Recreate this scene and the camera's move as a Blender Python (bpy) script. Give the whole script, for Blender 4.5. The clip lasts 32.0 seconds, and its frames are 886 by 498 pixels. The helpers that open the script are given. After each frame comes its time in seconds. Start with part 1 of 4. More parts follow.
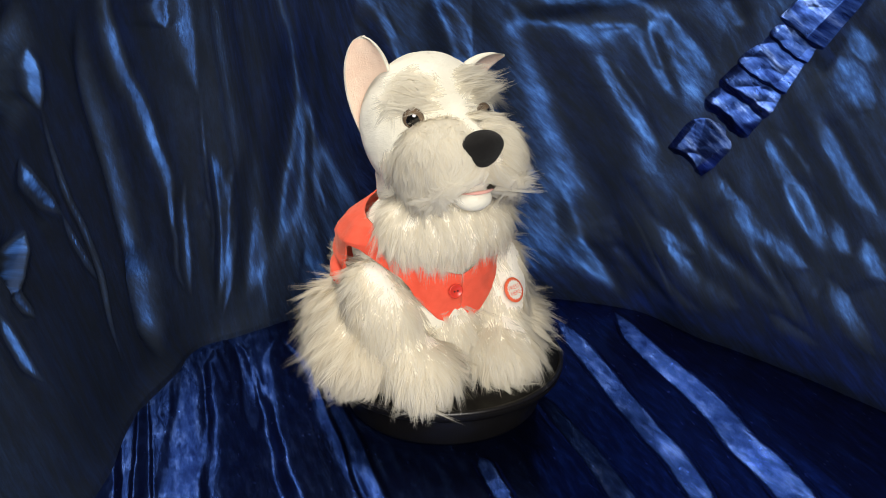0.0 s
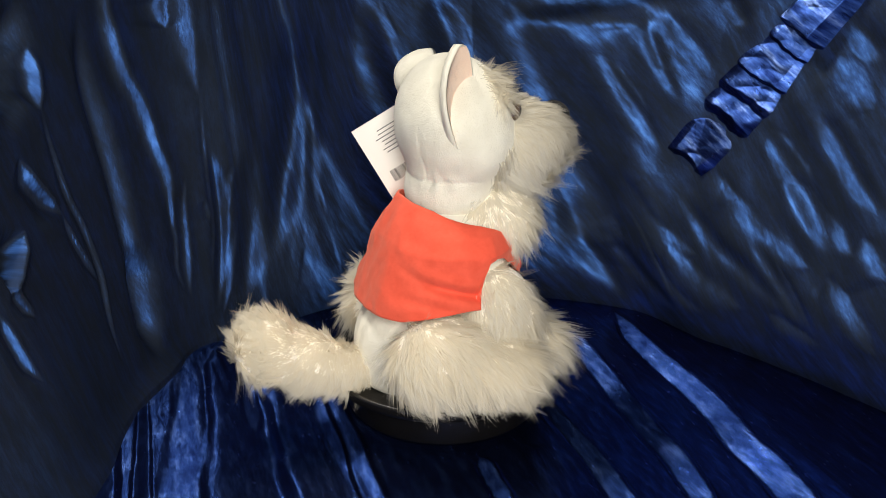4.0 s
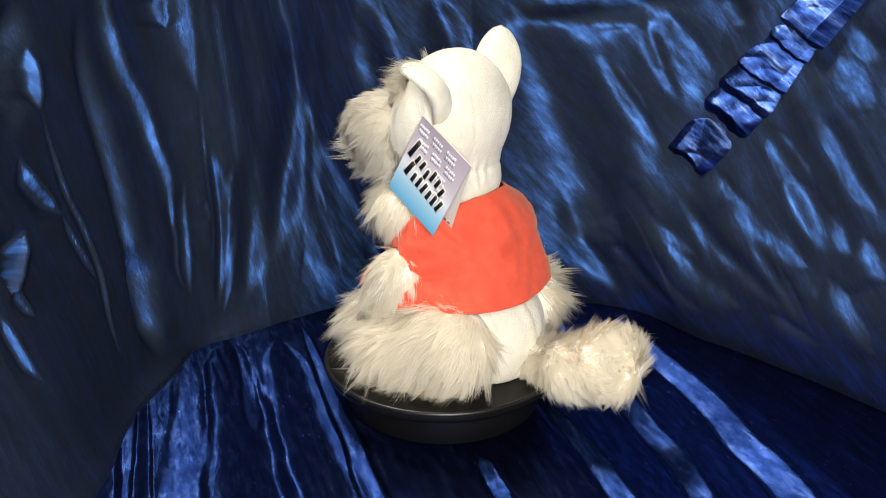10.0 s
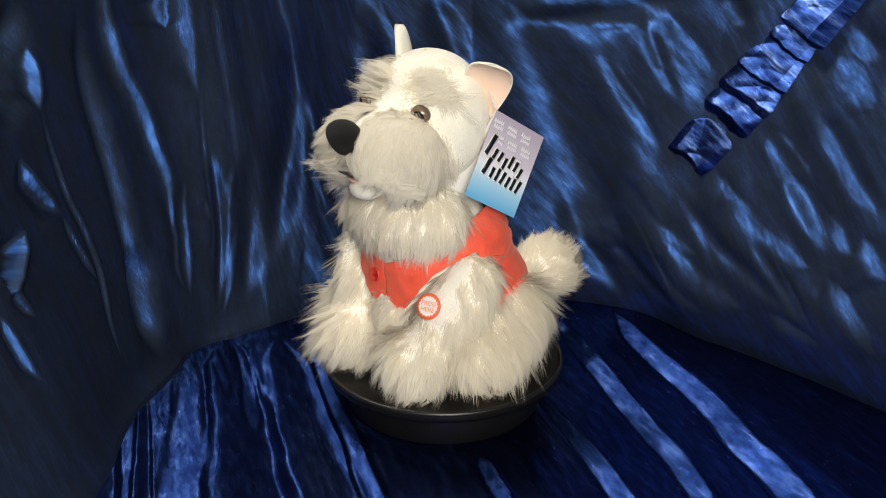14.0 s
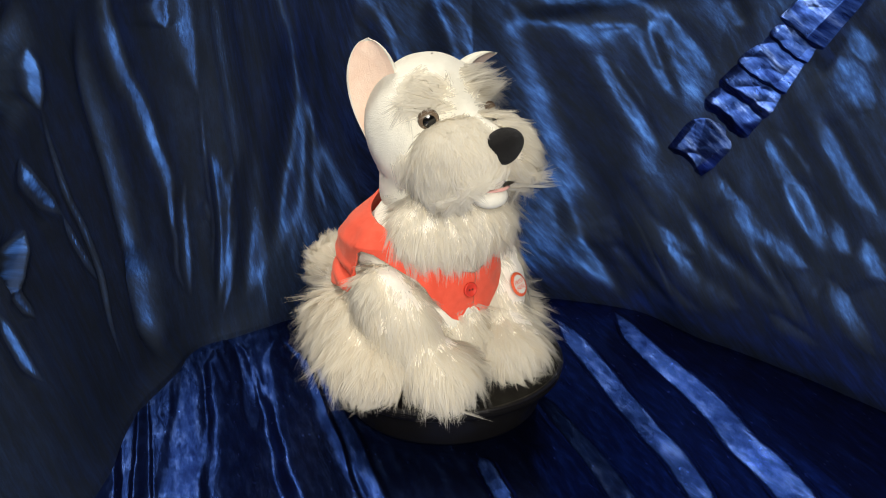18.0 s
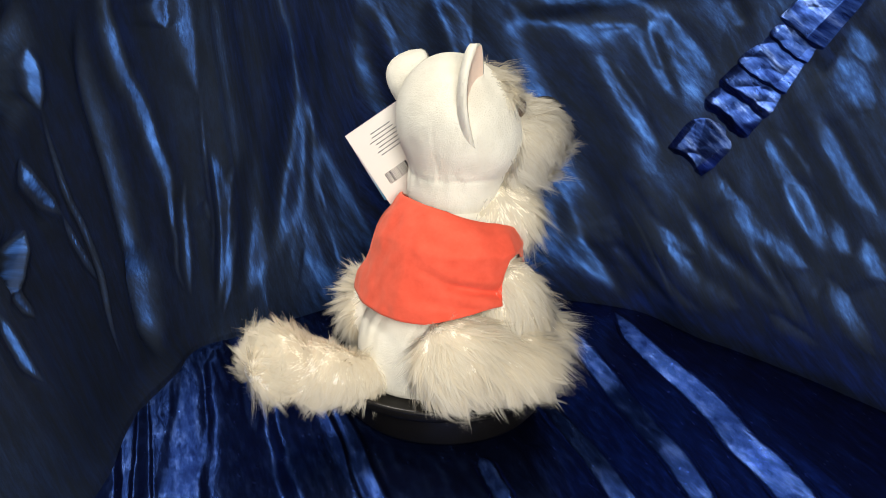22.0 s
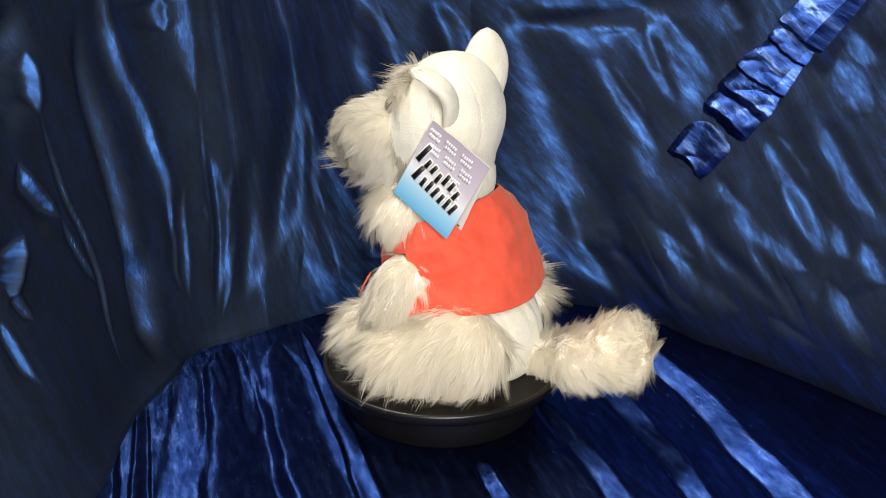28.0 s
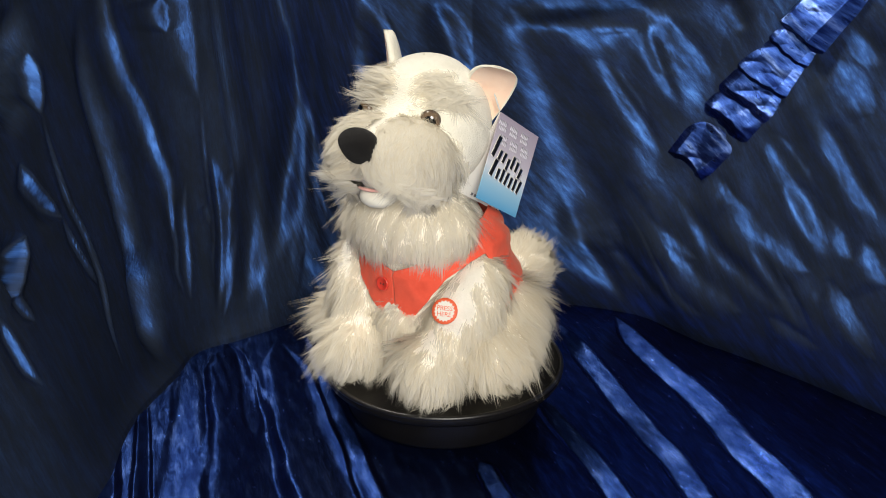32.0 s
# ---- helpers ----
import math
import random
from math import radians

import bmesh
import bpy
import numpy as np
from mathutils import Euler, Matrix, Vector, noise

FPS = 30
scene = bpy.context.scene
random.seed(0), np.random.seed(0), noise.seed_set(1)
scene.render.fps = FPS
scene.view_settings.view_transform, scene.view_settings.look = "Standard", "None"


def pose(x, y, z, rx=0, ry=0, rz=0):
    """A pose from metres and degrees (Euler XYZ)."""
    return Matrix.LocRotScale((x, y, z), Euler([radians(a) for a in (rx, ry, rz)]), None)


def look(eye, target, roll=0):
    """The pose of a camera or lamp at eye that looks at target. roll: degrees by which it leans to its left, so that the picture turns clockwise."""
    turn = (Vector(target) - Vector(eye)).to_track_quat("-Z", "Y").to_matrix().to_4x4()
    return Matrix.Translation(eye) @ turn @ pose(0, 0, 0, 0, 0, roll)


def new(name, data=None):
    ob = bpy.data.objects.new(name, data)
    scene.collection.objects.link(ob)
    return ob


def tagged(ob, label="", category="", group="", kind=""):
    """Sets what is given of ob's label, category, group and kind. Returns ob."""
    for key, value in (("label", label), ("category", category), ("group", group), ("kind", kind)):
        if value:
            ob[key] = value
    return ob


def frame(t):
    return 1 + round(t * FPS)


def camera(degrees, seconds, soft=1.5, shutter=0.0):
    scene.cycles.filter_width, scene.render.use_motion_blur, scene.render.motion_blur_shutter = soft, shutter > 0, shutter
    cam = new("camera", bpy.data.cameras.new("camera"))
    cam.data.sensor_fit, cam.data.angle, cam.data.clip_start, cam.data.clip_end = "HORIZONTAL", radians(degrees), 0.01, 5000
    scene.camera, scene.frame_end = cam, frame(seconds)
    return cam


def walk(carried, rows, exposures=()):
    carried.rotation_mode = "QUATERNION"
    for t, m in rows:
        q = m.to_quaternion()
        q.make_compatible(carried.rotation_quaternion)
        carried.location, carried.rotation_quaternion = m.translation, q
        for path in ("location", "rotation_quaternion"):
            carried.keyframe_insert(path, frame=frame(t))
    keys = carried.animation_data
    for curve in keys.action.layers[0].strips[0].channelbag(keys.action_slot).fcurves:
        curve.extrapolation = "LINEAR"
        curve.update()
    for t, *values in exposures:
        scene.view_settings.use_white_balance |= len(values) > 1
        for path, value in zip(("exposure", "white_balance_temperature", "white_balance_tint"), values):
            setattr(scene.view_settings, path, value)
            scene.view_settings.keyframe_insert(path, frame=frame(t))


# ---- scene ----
# ------------------------------------------------------------------ camera
cam = camera(52.2, 32.0, soft=0.95)
EYE = (0.0, -0.683, 0.394)
PITCH, HEADING = 69.178, 0.047


def held(dx, dy):
    """The tripod head, nudged by hand: dx to the right, dy upwards, in hundredths of a degree."""
    return pose(*EYE, PITCH + dy * 0.01, 0, HEADING - dx * 0.01)


walk(cam, [(0, held(0, 0)), (22.6, held(0, 0)), (23.2, held(2, 0)), (23.6, held(9, 0)), (24.0, held(15, 3)),
           (24.5, held(18, 8)), (25.0, held(24, 11)), (25.5, held(26, 11)), (26.5, held(19, 13)), (27.5, held(10, 18)),
           (28.0, held(7, 21)), (28.5, held(4, 25)), (29.5, held(0, 30)), (31.0, held(-2, 28)), (32.0, held(-2, 26))],
     [(0, -0.05), (2, -0.25), (3.5, -0.15), (6, 0.0), (8, 0.0), (9, 0.3), (10, 0.28), (11, 0.08), (13, -0.05), (17, -0.05), (19.5, -0.2), (22, 0), (24, 0.02), (25.3, 0.0), (26.5, 0.3), (27.5, 0.28), (28.5, 0.15), (30, 0), (32, -0.08)])

# ------------------------------------------------------------------ light
world = bpy.data.worlds.new("room")
scene.world = world
world.use_nodes = True
world.node_tree.nodes["Background"].inputs[0].default_value = (1.0, 0.96, 0.88, 1)
world.node_tree.nodes["Background"].inputs[1].default_value = 0.05
scene.view_settings.exposure = 0.0


def lamp(name, at, target, watts, size, colour):
    data = bpy.data.lights.new(name, "AREA")
    data.shape, data.size, data.energy, data.color = "DISK", size, watts, colour
    ob = new(name, data)
    ob.matrix_world = look(at, target)
    return ob


lamp("camera_lamp", (0.10, -1.00, 0.56), (0, 0.05, 0.12), 13.6, 0.50, (1.0, 0.96, 0.875))
lamp("ceiling_lamp", (-0.56, 0.27, 1.62), (0, 0.0, 0.0), 20.0, 0.30, (1.0, 0.95, 0.855))

# ------------------------------------------------------------------ materials


def material(name, colour, rough=0.6, metal=0.0, spec=0.5):
    m = bpy.data.materials.new(name)
    m.use_nodes = True
    b = m.node_tree.nodes["Principled BSDF"]
    b.inputs["Base Color"].default_value = (*colour, 1)
    b.inputs["Roughness"].default_value = rough
    b.inputs["Metallic"].default_value = metal
    b.inputs["Specular IOR Level"].default_value = spec
    return m


def node(m, kind, **values):
    n = m.node_tree.nodes.new(kind)
    for key, value in values.items():
        n.inputs[key.replace("_", " ")].default_value = value
    return n


def wire(m, a, out, b, into):
    m.node_tree.links.new(a.outputs[out], b.inputs[into])


def bsdf(m):
    return m.node_tree.nodes["Principled BSDF"]


def space(m, scale=(1, 1, 1), output="Object"):
    c, g = node(m, "ShaderNodeTexCoord"), node(m, "ShaderNodeMapping", Scale=scale)
    wire(m, c, output, g, "Vector")
    return g


def grain(m, place, scale, detail=3.0, rough=0.6):
    n = node(m, "ShaderNodeTexNoise", Scale=scale, Detail=detail, Roughness=rough)
    wire(m, place, "Vector", n, "Vector")
    return n


def ramp(m, source, out, stops):
    r = node(m, "ShaderNodeValToRGB")
    e = r.color_ramp.elements
    while len(e) < len(stops):
        e.new(0.5)
    for k, (at, c) in enumerate(stops):
        e[k].position, e[k].color = at, (*c, 1)
    wire(m, source, out, r, "Fac")
    return r


def relief(m, *layers):
    """Bumps one on another: (node, output, strength, distance)."""
    last = None
    for source, out, strength, distance in layers:
        b = node(m, "ShaderNodeBump", Strength=strength, Distance=distance)
        wire(m, source, out, b, "Height")
        if last:
            wire(m, last, "Normal", b, "Normal")
        last = b
    wire(m, last, "Normal", bsdf(m), "Normal")


def satin(name, low, mid, high, dull_colour, crumple, gloss=(0.40, 0.50), streak_scale=75):
    """Blue-black satin, streaks of shine put into its colour, gloss spread along the folds; crumple sets the fine
    crinkles.
    """
    m = material(name, mid, 0.5, 1.0)
    uv = node(m, "ShaderNodeUVMap")
    long = node(m, "ShaderNodeMapping", Scale=(1.0, 0.22, 1.0))
    wire(m, uv, "UV", long, "Vector")
    shine_streak, crinkle, thread = grain(m, long, streak_scale, 5, 0.68), grain(m, uv_place(m, uv, 0.4), 190, 5, 0.62), grain(m, long, 900, 2, 0.5)
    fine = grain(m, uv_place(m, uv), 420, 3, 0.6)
    # streaky shine painted into the base colour, from near black to pale blue
    colour = ramp(m, shine_streak, "Fac", [(0.38, low), (0.51, mid), (0.65, high)])
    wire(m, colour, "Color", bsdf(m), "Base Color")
    r = ramp(m, crinkle, "Fac", [(0.3, (gloss[0],) * 3), (0.7, (gloss[1],) * 3)])
    wire(m, r, "Color", bsdf(m), "Roughness")
    relief(m, (crinkle, "Fac", 0.3 * crumple, 0.0012), (fine, "Fac", 0.25 * crumple, 0.0007), (shine_streak, "Fac", 0.35 * crumple, 0.002), (thread, "Fac", 0.25, 0.0005))
    tangent = node(m, "ShaderNodeTangent")
    tangent.direction_type = "UV_MAP"
    wire(m, tangent, "Tangent", bsdf(m), "Tangent")
    bsdf(m).inputs["Anisotropic"].default_value = 1.0
    bsdf(m).inputs["Anisotropic Rotation"].default_value = 0.25
    dull = node(m, "ShaderNodeBsdfDiffuse", Color=(*dull_colour, 1))
    sheen = node(m, "ShaderNodeBsdfGlossy", Color=(*[1.1 * c for c in dull_colour], 1), Roughness=0.6)
    soft, both = node(m, "ShaderNodeAddShader"), node(m, "ShaderNodeAddShader")
    wire(m, dull, 0, soft, 0)
    wire(m, sheen, 0, soft, 1)
    wire(m, bsdf(m), 0, both, 0)
    wire(m, soft, 0, both, 1)
    wire(m, both, 0, m.node_tree.nodes["Material Output"], "Surface")
    return m


def uv_place(m, uv, stretch=1.0):
    g = node(m, "ShaderNodeMapping", Scale=(1.0, stretch, 1.0))
    wire(m, uv, "UV", g, "Vector")
    return g


def fur():
    """White to cream toy fur; 'tone' runs from the root of a lock (0) to its tip (1)."""
    m = material("white_fur", (0.8, 0.76, 0.68), 0.75, 0, 0.08)
    a = node(m, "ShaderNodeAttribute")
    a.attribute_name = "tone"
    g = node(m, "ShaderNodeNewGeometry")
    c = ramp(m, a, "Fac", [(0.0, (0.84, 0.75, 0.58)), (0.38, (0.94, 0.86, 0.71)), (0.8, (0.98, 0.93, 0.80)), (1.0, (0.98, 0.95, 0.86))])
    v = ramp(m, g, "Random Per Island", [(0.0, (0.90, 0.87, 0.82)), (1.0, (1.0, 1.0, 1.0))])
    mix = node(m, "ShaderNodeMix")
    mix.data_type, mix.blend_type = "RGBA", "MULTIPLY"
    mix.inputs[0].default_value = 1.0
    m.node_tree.links.new(c.outputs["Color"], mix.inputs[6])
    m.node_tree.links.new(v.outputs["Color"], mix.inputs[7])
    m.node_tree.links.new(mix.outputs[2], bsdf(m).inputs["Base Color"])
    # thin fibres glow against the light and let part of it through
    glow, t = node(m, "ShaderNodeBsdfTranslucent", Color=(0.97, 0.90, 0.78, 1)), node(m, "ShaderNodeBsdfTransparent")
    lit, thin = node(m, "ShaderNodeMixShader", Fac=0.28), node(m, "ShaderNodeMixShader", Fac=0.60)
    out = m.node_tree.nodes["Material Output"]
    m.node_tree.links.new(bsdf(m).outputs[0], lit.inputs[1])
    m.node_tree.links.new(glow.outputs[0], lit.inputs[2])
    m.node_tree.links.new(lit.outputs[0], thin.inputs[1])
    m.node_tree.links.new(t.outputs[0], thin.inputs[2])
    m.node_tree.links.new(thin.outputs[0], out.inputs["Surface"])
    return m


def plush(name, light, dark, pile=900):
    """Short velvety pile with soft dents and a little wear."""
    m = material(name, light, 0.9, 0, 0.15)
    p = space(m)
    fine, soft, nap = grain(m, p, pile, 3, 0.6), grain(m, p, 55, 3, 0.5), grain(m, p, pile * 0.24, 4, 0.65)
    c = ramp(m, soft, "Fac", [(0.3, dark), (0.65, light)])
    wire(m, c, "Color", bsdf(m), "Base Color")
    relief(m, (soft, "Fac", 0.45, 0.004), (nap, "Fac", 0.2, 0.0016), (fine, "Fac", 0.6, 0.0012))
    b = bsdf(m)
    b.inputs["Sheen Weight"].default_value = 0.25
    b.inputs["Sheen Roughness"].default_value = 0.5
    return m


def felt_red():
    m = material("red_felt", (0.80, 0.085, 0.045), 0.85, 0, 0.2)
    p = space(m)
    fine, soft = grain(m, p, 1500, 3, 0.7), grain(m, p, 70, 4, 0.6)
    c = ramp(m, soft, "Fac", [(0.3, (0.74, 0.085, 0.045)), (0.7, (0.86, 0.115, 0.065))])
    wire(m, c, "Color", bsdf(m), "Base Color")
    relief(m, (soft, "Fac", 0.3, 0.003), (fine, "Fac", 0.3, 0.0004))
    bsdf(m).inputs["Sheen Weight"].default_value = 0.3
    bsdf(m).inputs["Sheen Tint"].default_value = (1.0, 0.55, 0.4, 1)
    return m


def black_plastic():
    m = material("black_plastic", (0.0055, 0.005, 0.005), 0.46, 0, 0.16)
    p = space(m)
    n, s = grain(m, p, 1200, 2, 0.5), grain(m, p, 25, 4, 0.7)
    r = ramp(m, s, "Fac", [(0.35, (0.38, 0.38, 0.38)), (0.7, (0.55, 0.55, 0.55))])
    wire(m, r, "Color", bsdf(m), "Roughness")
    relief(m, (n, "Fac", 0.12, 0.0003))
    return m


def card(name, stops=None, plain=(0.8, 0.78, 0.74)):
    """Printed card; the print runs across the card's own y."""
    m = material(name, plain, 0.35, 0, 0.5)
    if stops:
        c = node(m, "ShaderNodeUVMap")
        x = node(m, "ShaderNodeSeparateXYZ")
        wire(m, c, "UV", x, "Vector")
        r = ramp(m, x, "Y", stops)
        wire(m, r, "Color", bsdf(m), "Base Color")
    return m


# the first three colours are the painted shine, dark to pale
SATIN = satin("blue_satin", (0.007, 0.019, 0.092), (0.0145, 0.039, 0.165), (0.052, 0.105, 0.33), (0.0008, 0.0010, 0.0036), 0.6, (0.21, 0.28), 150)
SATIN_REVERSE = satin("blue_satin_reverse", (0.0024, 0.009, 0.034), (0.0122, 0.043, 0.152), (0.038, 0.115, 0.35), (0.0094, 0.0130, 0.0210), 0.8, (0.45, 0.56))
# lit copy of the throw's satin: colours raised to brighten the ruffle's highlights
SATIN_BRIGHTENED = satin("brightened_blue_satin", (0.006, 0.016, 0.085), (0.026, 0.064, 0.245), (0.15, 0.24, 0.56), (0.0012, 0.0015, 0.005), 0.9, (0.26, 0.34))
FUR = fur()
WHITE_PLUSH = plush("white_plush", (0.83, 0.795, 0.685), (0.75, 0.71, 0.60))
PINK_PLUSH = plush("pink_plush", (0.92, 0.70, 0.55), (0.87, 0.61, 0.46), 1300)
LIP = plush("lip_felt", (0.80, 0.42, 0.36), (0.72, 0.34, 0.30), 1500)
# for the unseen walls; kept dark so the satin reflects little
PLASTER = plush("plaster", (0.13, 0.122, 0.11), (0.11, 0.104, 0.094), 60)
FLOOR = plush("dark_floor", (0.05, 0.045, 0.04), (0.035, 0.03, 0.028), 300)
RED = felt_red()
RED_PLASTIC = material("red_plastic", (0.70, 0.05, 0.03), 0.3)
BLACK = black_plastic()
BLACK_GLOSS = material("polished_black_plastic", (0.010, 0.009, 0.009), 0.34, 0, 0.4)
NOSE = plush("black_flock", (0.012, 0.011, 0.011), (0.007, 0.007, 0.007), 2500)
NOSE.node_tree.nodes["Principled BSDF"].inputs["Sheen Weight"].default_value = 0.05
IRIS = material("brown_glass_eye", (0.15, 0.105, 0.070), 0.08, 0, 0.6)
PUPIL = material("black_glass_eye", (0.004, 0.004, 0.004), 0.05, 0, 0.7)
RIM = material("eye_rim", (0.10, 0.07, 0.05), 0.25)
CARD_FRONT = card("printed_card", [(0.0, (0.12, 0.42, 0.70)), (0.22, (0.36, 0.62, 0.80)), (0.42, (0.78, 0.80, 0.84)),
                                   (0.58, (0.62, 0.56, 0.63)), (1.0, (0.44, 0.37, 0.45))])
CARD_BACK = card("cream_card", None, (0.80, 0.76, 0.70))
INK = material("black_ink", (0.01, 0.01, 0.012), 0.4)
GREY_INK = material("grey_ink", (0.22, 0.21, 0.21), 0.6)
PALE_INK = material("pale_ink", (0.78, 0.74, 0.79), 0.4)
ORANGE = material("orange_print", (0.82, 0.12, 0.04), 0.6)
PRINT_WHITE = material("white_print", (0.82, 0.78, 0.70), 0.6)
NYLON = material("clear_nylon", (0.75, 0.74, 0.70), 0.25)

# ------------------------------------------------------------------ mesh helpers


def solid(name, verts, faces, mats, parent=None, label="", smooth=True, normals=None, tone=None, uv=None, pick=None):
    """One mesh object from arrays of corners and of three- or four-sided faces."""
    verts, faces = np.asarray(verts, np.float32), np.asarray(faces, np.int32)
    me = bpy.data.meshes.new(name)
    n, k = faces.shape
    me.vertices.add(len(verts))
    me.vertices.foreach_set("co", verts.ravel())
    me.loops.add(n * k)
    me.loops.foreach_set("vertex_index", faces.ravel())
    me.polygons.add(n)
    me.polygons.foreach_set("loop_start", np.arange(0, n * k, k, dtype=np.int32))
    if uv is not None:
        me.uv_layers.new(name="UVMap").data.foreach_set("uv", np.asarray(uv, np.float32)[faces.ravel()].ravel())
    for m in mats if isinstance(mats, (list, tuple)) else [mats]:
        me.materials.append(m)
    if pick is not None:
        me.polygons.foreach_set("material_index", np.asarray(pick, np.int32))
    me.update(calc_edges=True)
    me.polygons.foreach_set("use_smooth", np.full(n, smooth, dtype=bool))
    if tone is not None:
        me.attributes.new("tone", "FLOAT", "POINT").data.foreach_set("value", np.asarray(tone, np.float32))
    if normals is not None:
        me.normals_split_custom_set_from_vertices(np.asarray(normals, np.float32).tolist())
    ob = new(name, me)
    if parent:
        ob.parent = parent
    if label:
        tagged(ob, label)
    return ob


def part(name, bm, mat, parent, label=""):
    me = bpy.data.meshes.new(name)
    bmesh.ops.recalc_face_normals(bm, faces=bm.faces)
    bm.to_mesh(me)
    bm.free()
    me.materials.append(mat)
    for f in me.polygons:
        f.use_smooth = True
    ob = new(name, me)
    ob.parent = parent
    if label:
        tagged(ob, label)
    return ob


def mend(ob):
    """Turns all faces of a closed mesh outwards."""
    bm = bmesh.new()
    bm.from_mesh(ob.data)
    bmesh.ops.recalc_face_normals(bm, faces=bm.faces)
    bm.to_mesh(ob.data)
    bm.free()
    return ob


def grid_faces(nu, nv, wrap=False):
    """Quads of a grid of nu x nv corners (row by row along v)."""
    u = np.arange(nu if wrap else nu - 1)
    v = np.arange(nv - 1)
    u, v = np.meshgrid(u, v, indexing="ij")
    w = (u + 1) % nu
    return np.stack([u * nv + v, w * nv + v, w * nv + v + 1, u * nv + v + 1], -1).reshape(-1, 4)


def lathe(profile, n=96):
    """A turned body from (radius, height) pairs."""
    p = np.array(profile)
    a = np.linspace(0, 2 * np.pi, n, endpoint=False)
    x, y = np.outer(np.cos(a), p[:, 0]), np.outer(np.sin(a), p[:, 0])
    z = np.tile(p[:, 1], (n, 1))
    return np.stack([x, y, z], -1).reshape(-1, 3), grid_faces(n, len(p), True)


def turn(rx, ry, rz):
    return np.array(Euler((radians(rx), radians(ry), radians(rz))).to_matrix())


class Form:
    """A soft body: ellipsoids (centre, radii, turn) run together."""

    def __init__(self, core, lumps, blend=0.012):
        self.core, self.blend = np.array(core, float), blend
        self.lumps = [(np.array(c, float), np.array(r, float), turn(*(e or (0, 0, 0)))) for c, r, e in lumps]

    def depth(self, p):
        d = None
        for c, r, m in self.lumps:
            q = (p - c) @ m
            k0, k1 = np.linalg.norm(q / r, axis=-1), np.linalg.norm(q / (r * r), axis=-1) + 1e-9
            e = k0 * (k0 - 1) / k1
            if d is None:
                d = e
            else:
                h = np.clip(0.5 + 0.5 * (d - e) / self.blend, 0, 1)
                d = d * (1 - h) + e * h - self.blend * h * (1 - h)
        return d

    def reach(self, ways):
        lo, hi = np.zeros(len(ways)), np.full(len(ways), 0.22)
        for _ in range(26):
            mid = (lo + hi) / 2
            inside = self.depth(self.core + ways * mid[:, None]) < 0
            lo, hi = np.where(inside, mid, lo), np.where(inside, hi, mid)
        return self.core + ways * lo[:, None]

    def normal(self, p, e=0.0008):
        g = np.stack([self.depth(p + e * np.eye(3)[k]) - self.depth(p - e * np.eye(3)[k]) for k in range(3)], -1)
        return g / (np.linalg.norm(g, axis=1, keepdims=True) + 1e-9)

    def skin(self, nu=72, nv=44, rough=0.0, seams=None):
        a = np.linspace(0, 2 * np.pi, nu, endpoint=False)
        b = np.linspace(0.015, np.pi - 0.015, nv)
        a, b = np.meshgrid(a, b, indexing="ij")
        w = np.stack([np.sin(b) * np.cos(a), np.sin(b) * np.sin(a), np.cos(b)], -1).reshape(-1, 3)
        p = self.reach(w)
        if rough:
            n = self.normal(p)
            p = p + n * (rough * np.array([noise.noise(Vector(q) * 45) for q in p]))[:, None]
        if seams is not None:
            p = p + self.normal(p) * seams(p)[:, None]
        return p, grid_faces(nu, nv, True)

    def scatter(self, count, rng):
        """Points spread evenly over the surface, with their normals."""
        v, f = self.skin(72, 44)
        q = v[f]
        area = np.linalg.norm(np.cross(q[:, 2] - q[:, 0], q[:, 3] - q[:, 1]), axis=1)
        k = rng.choice(len(f), count, p=area / area.sum())
        a, b = rng.uniform(size=(2, count, 1))
        p = (q[k, 0] * (1 - a) + q[k, 1] * a) * (1 - b) + (q[k, 3] * (1 - a) + q[k, 2] * a) * b
        return p, self.normal(p)


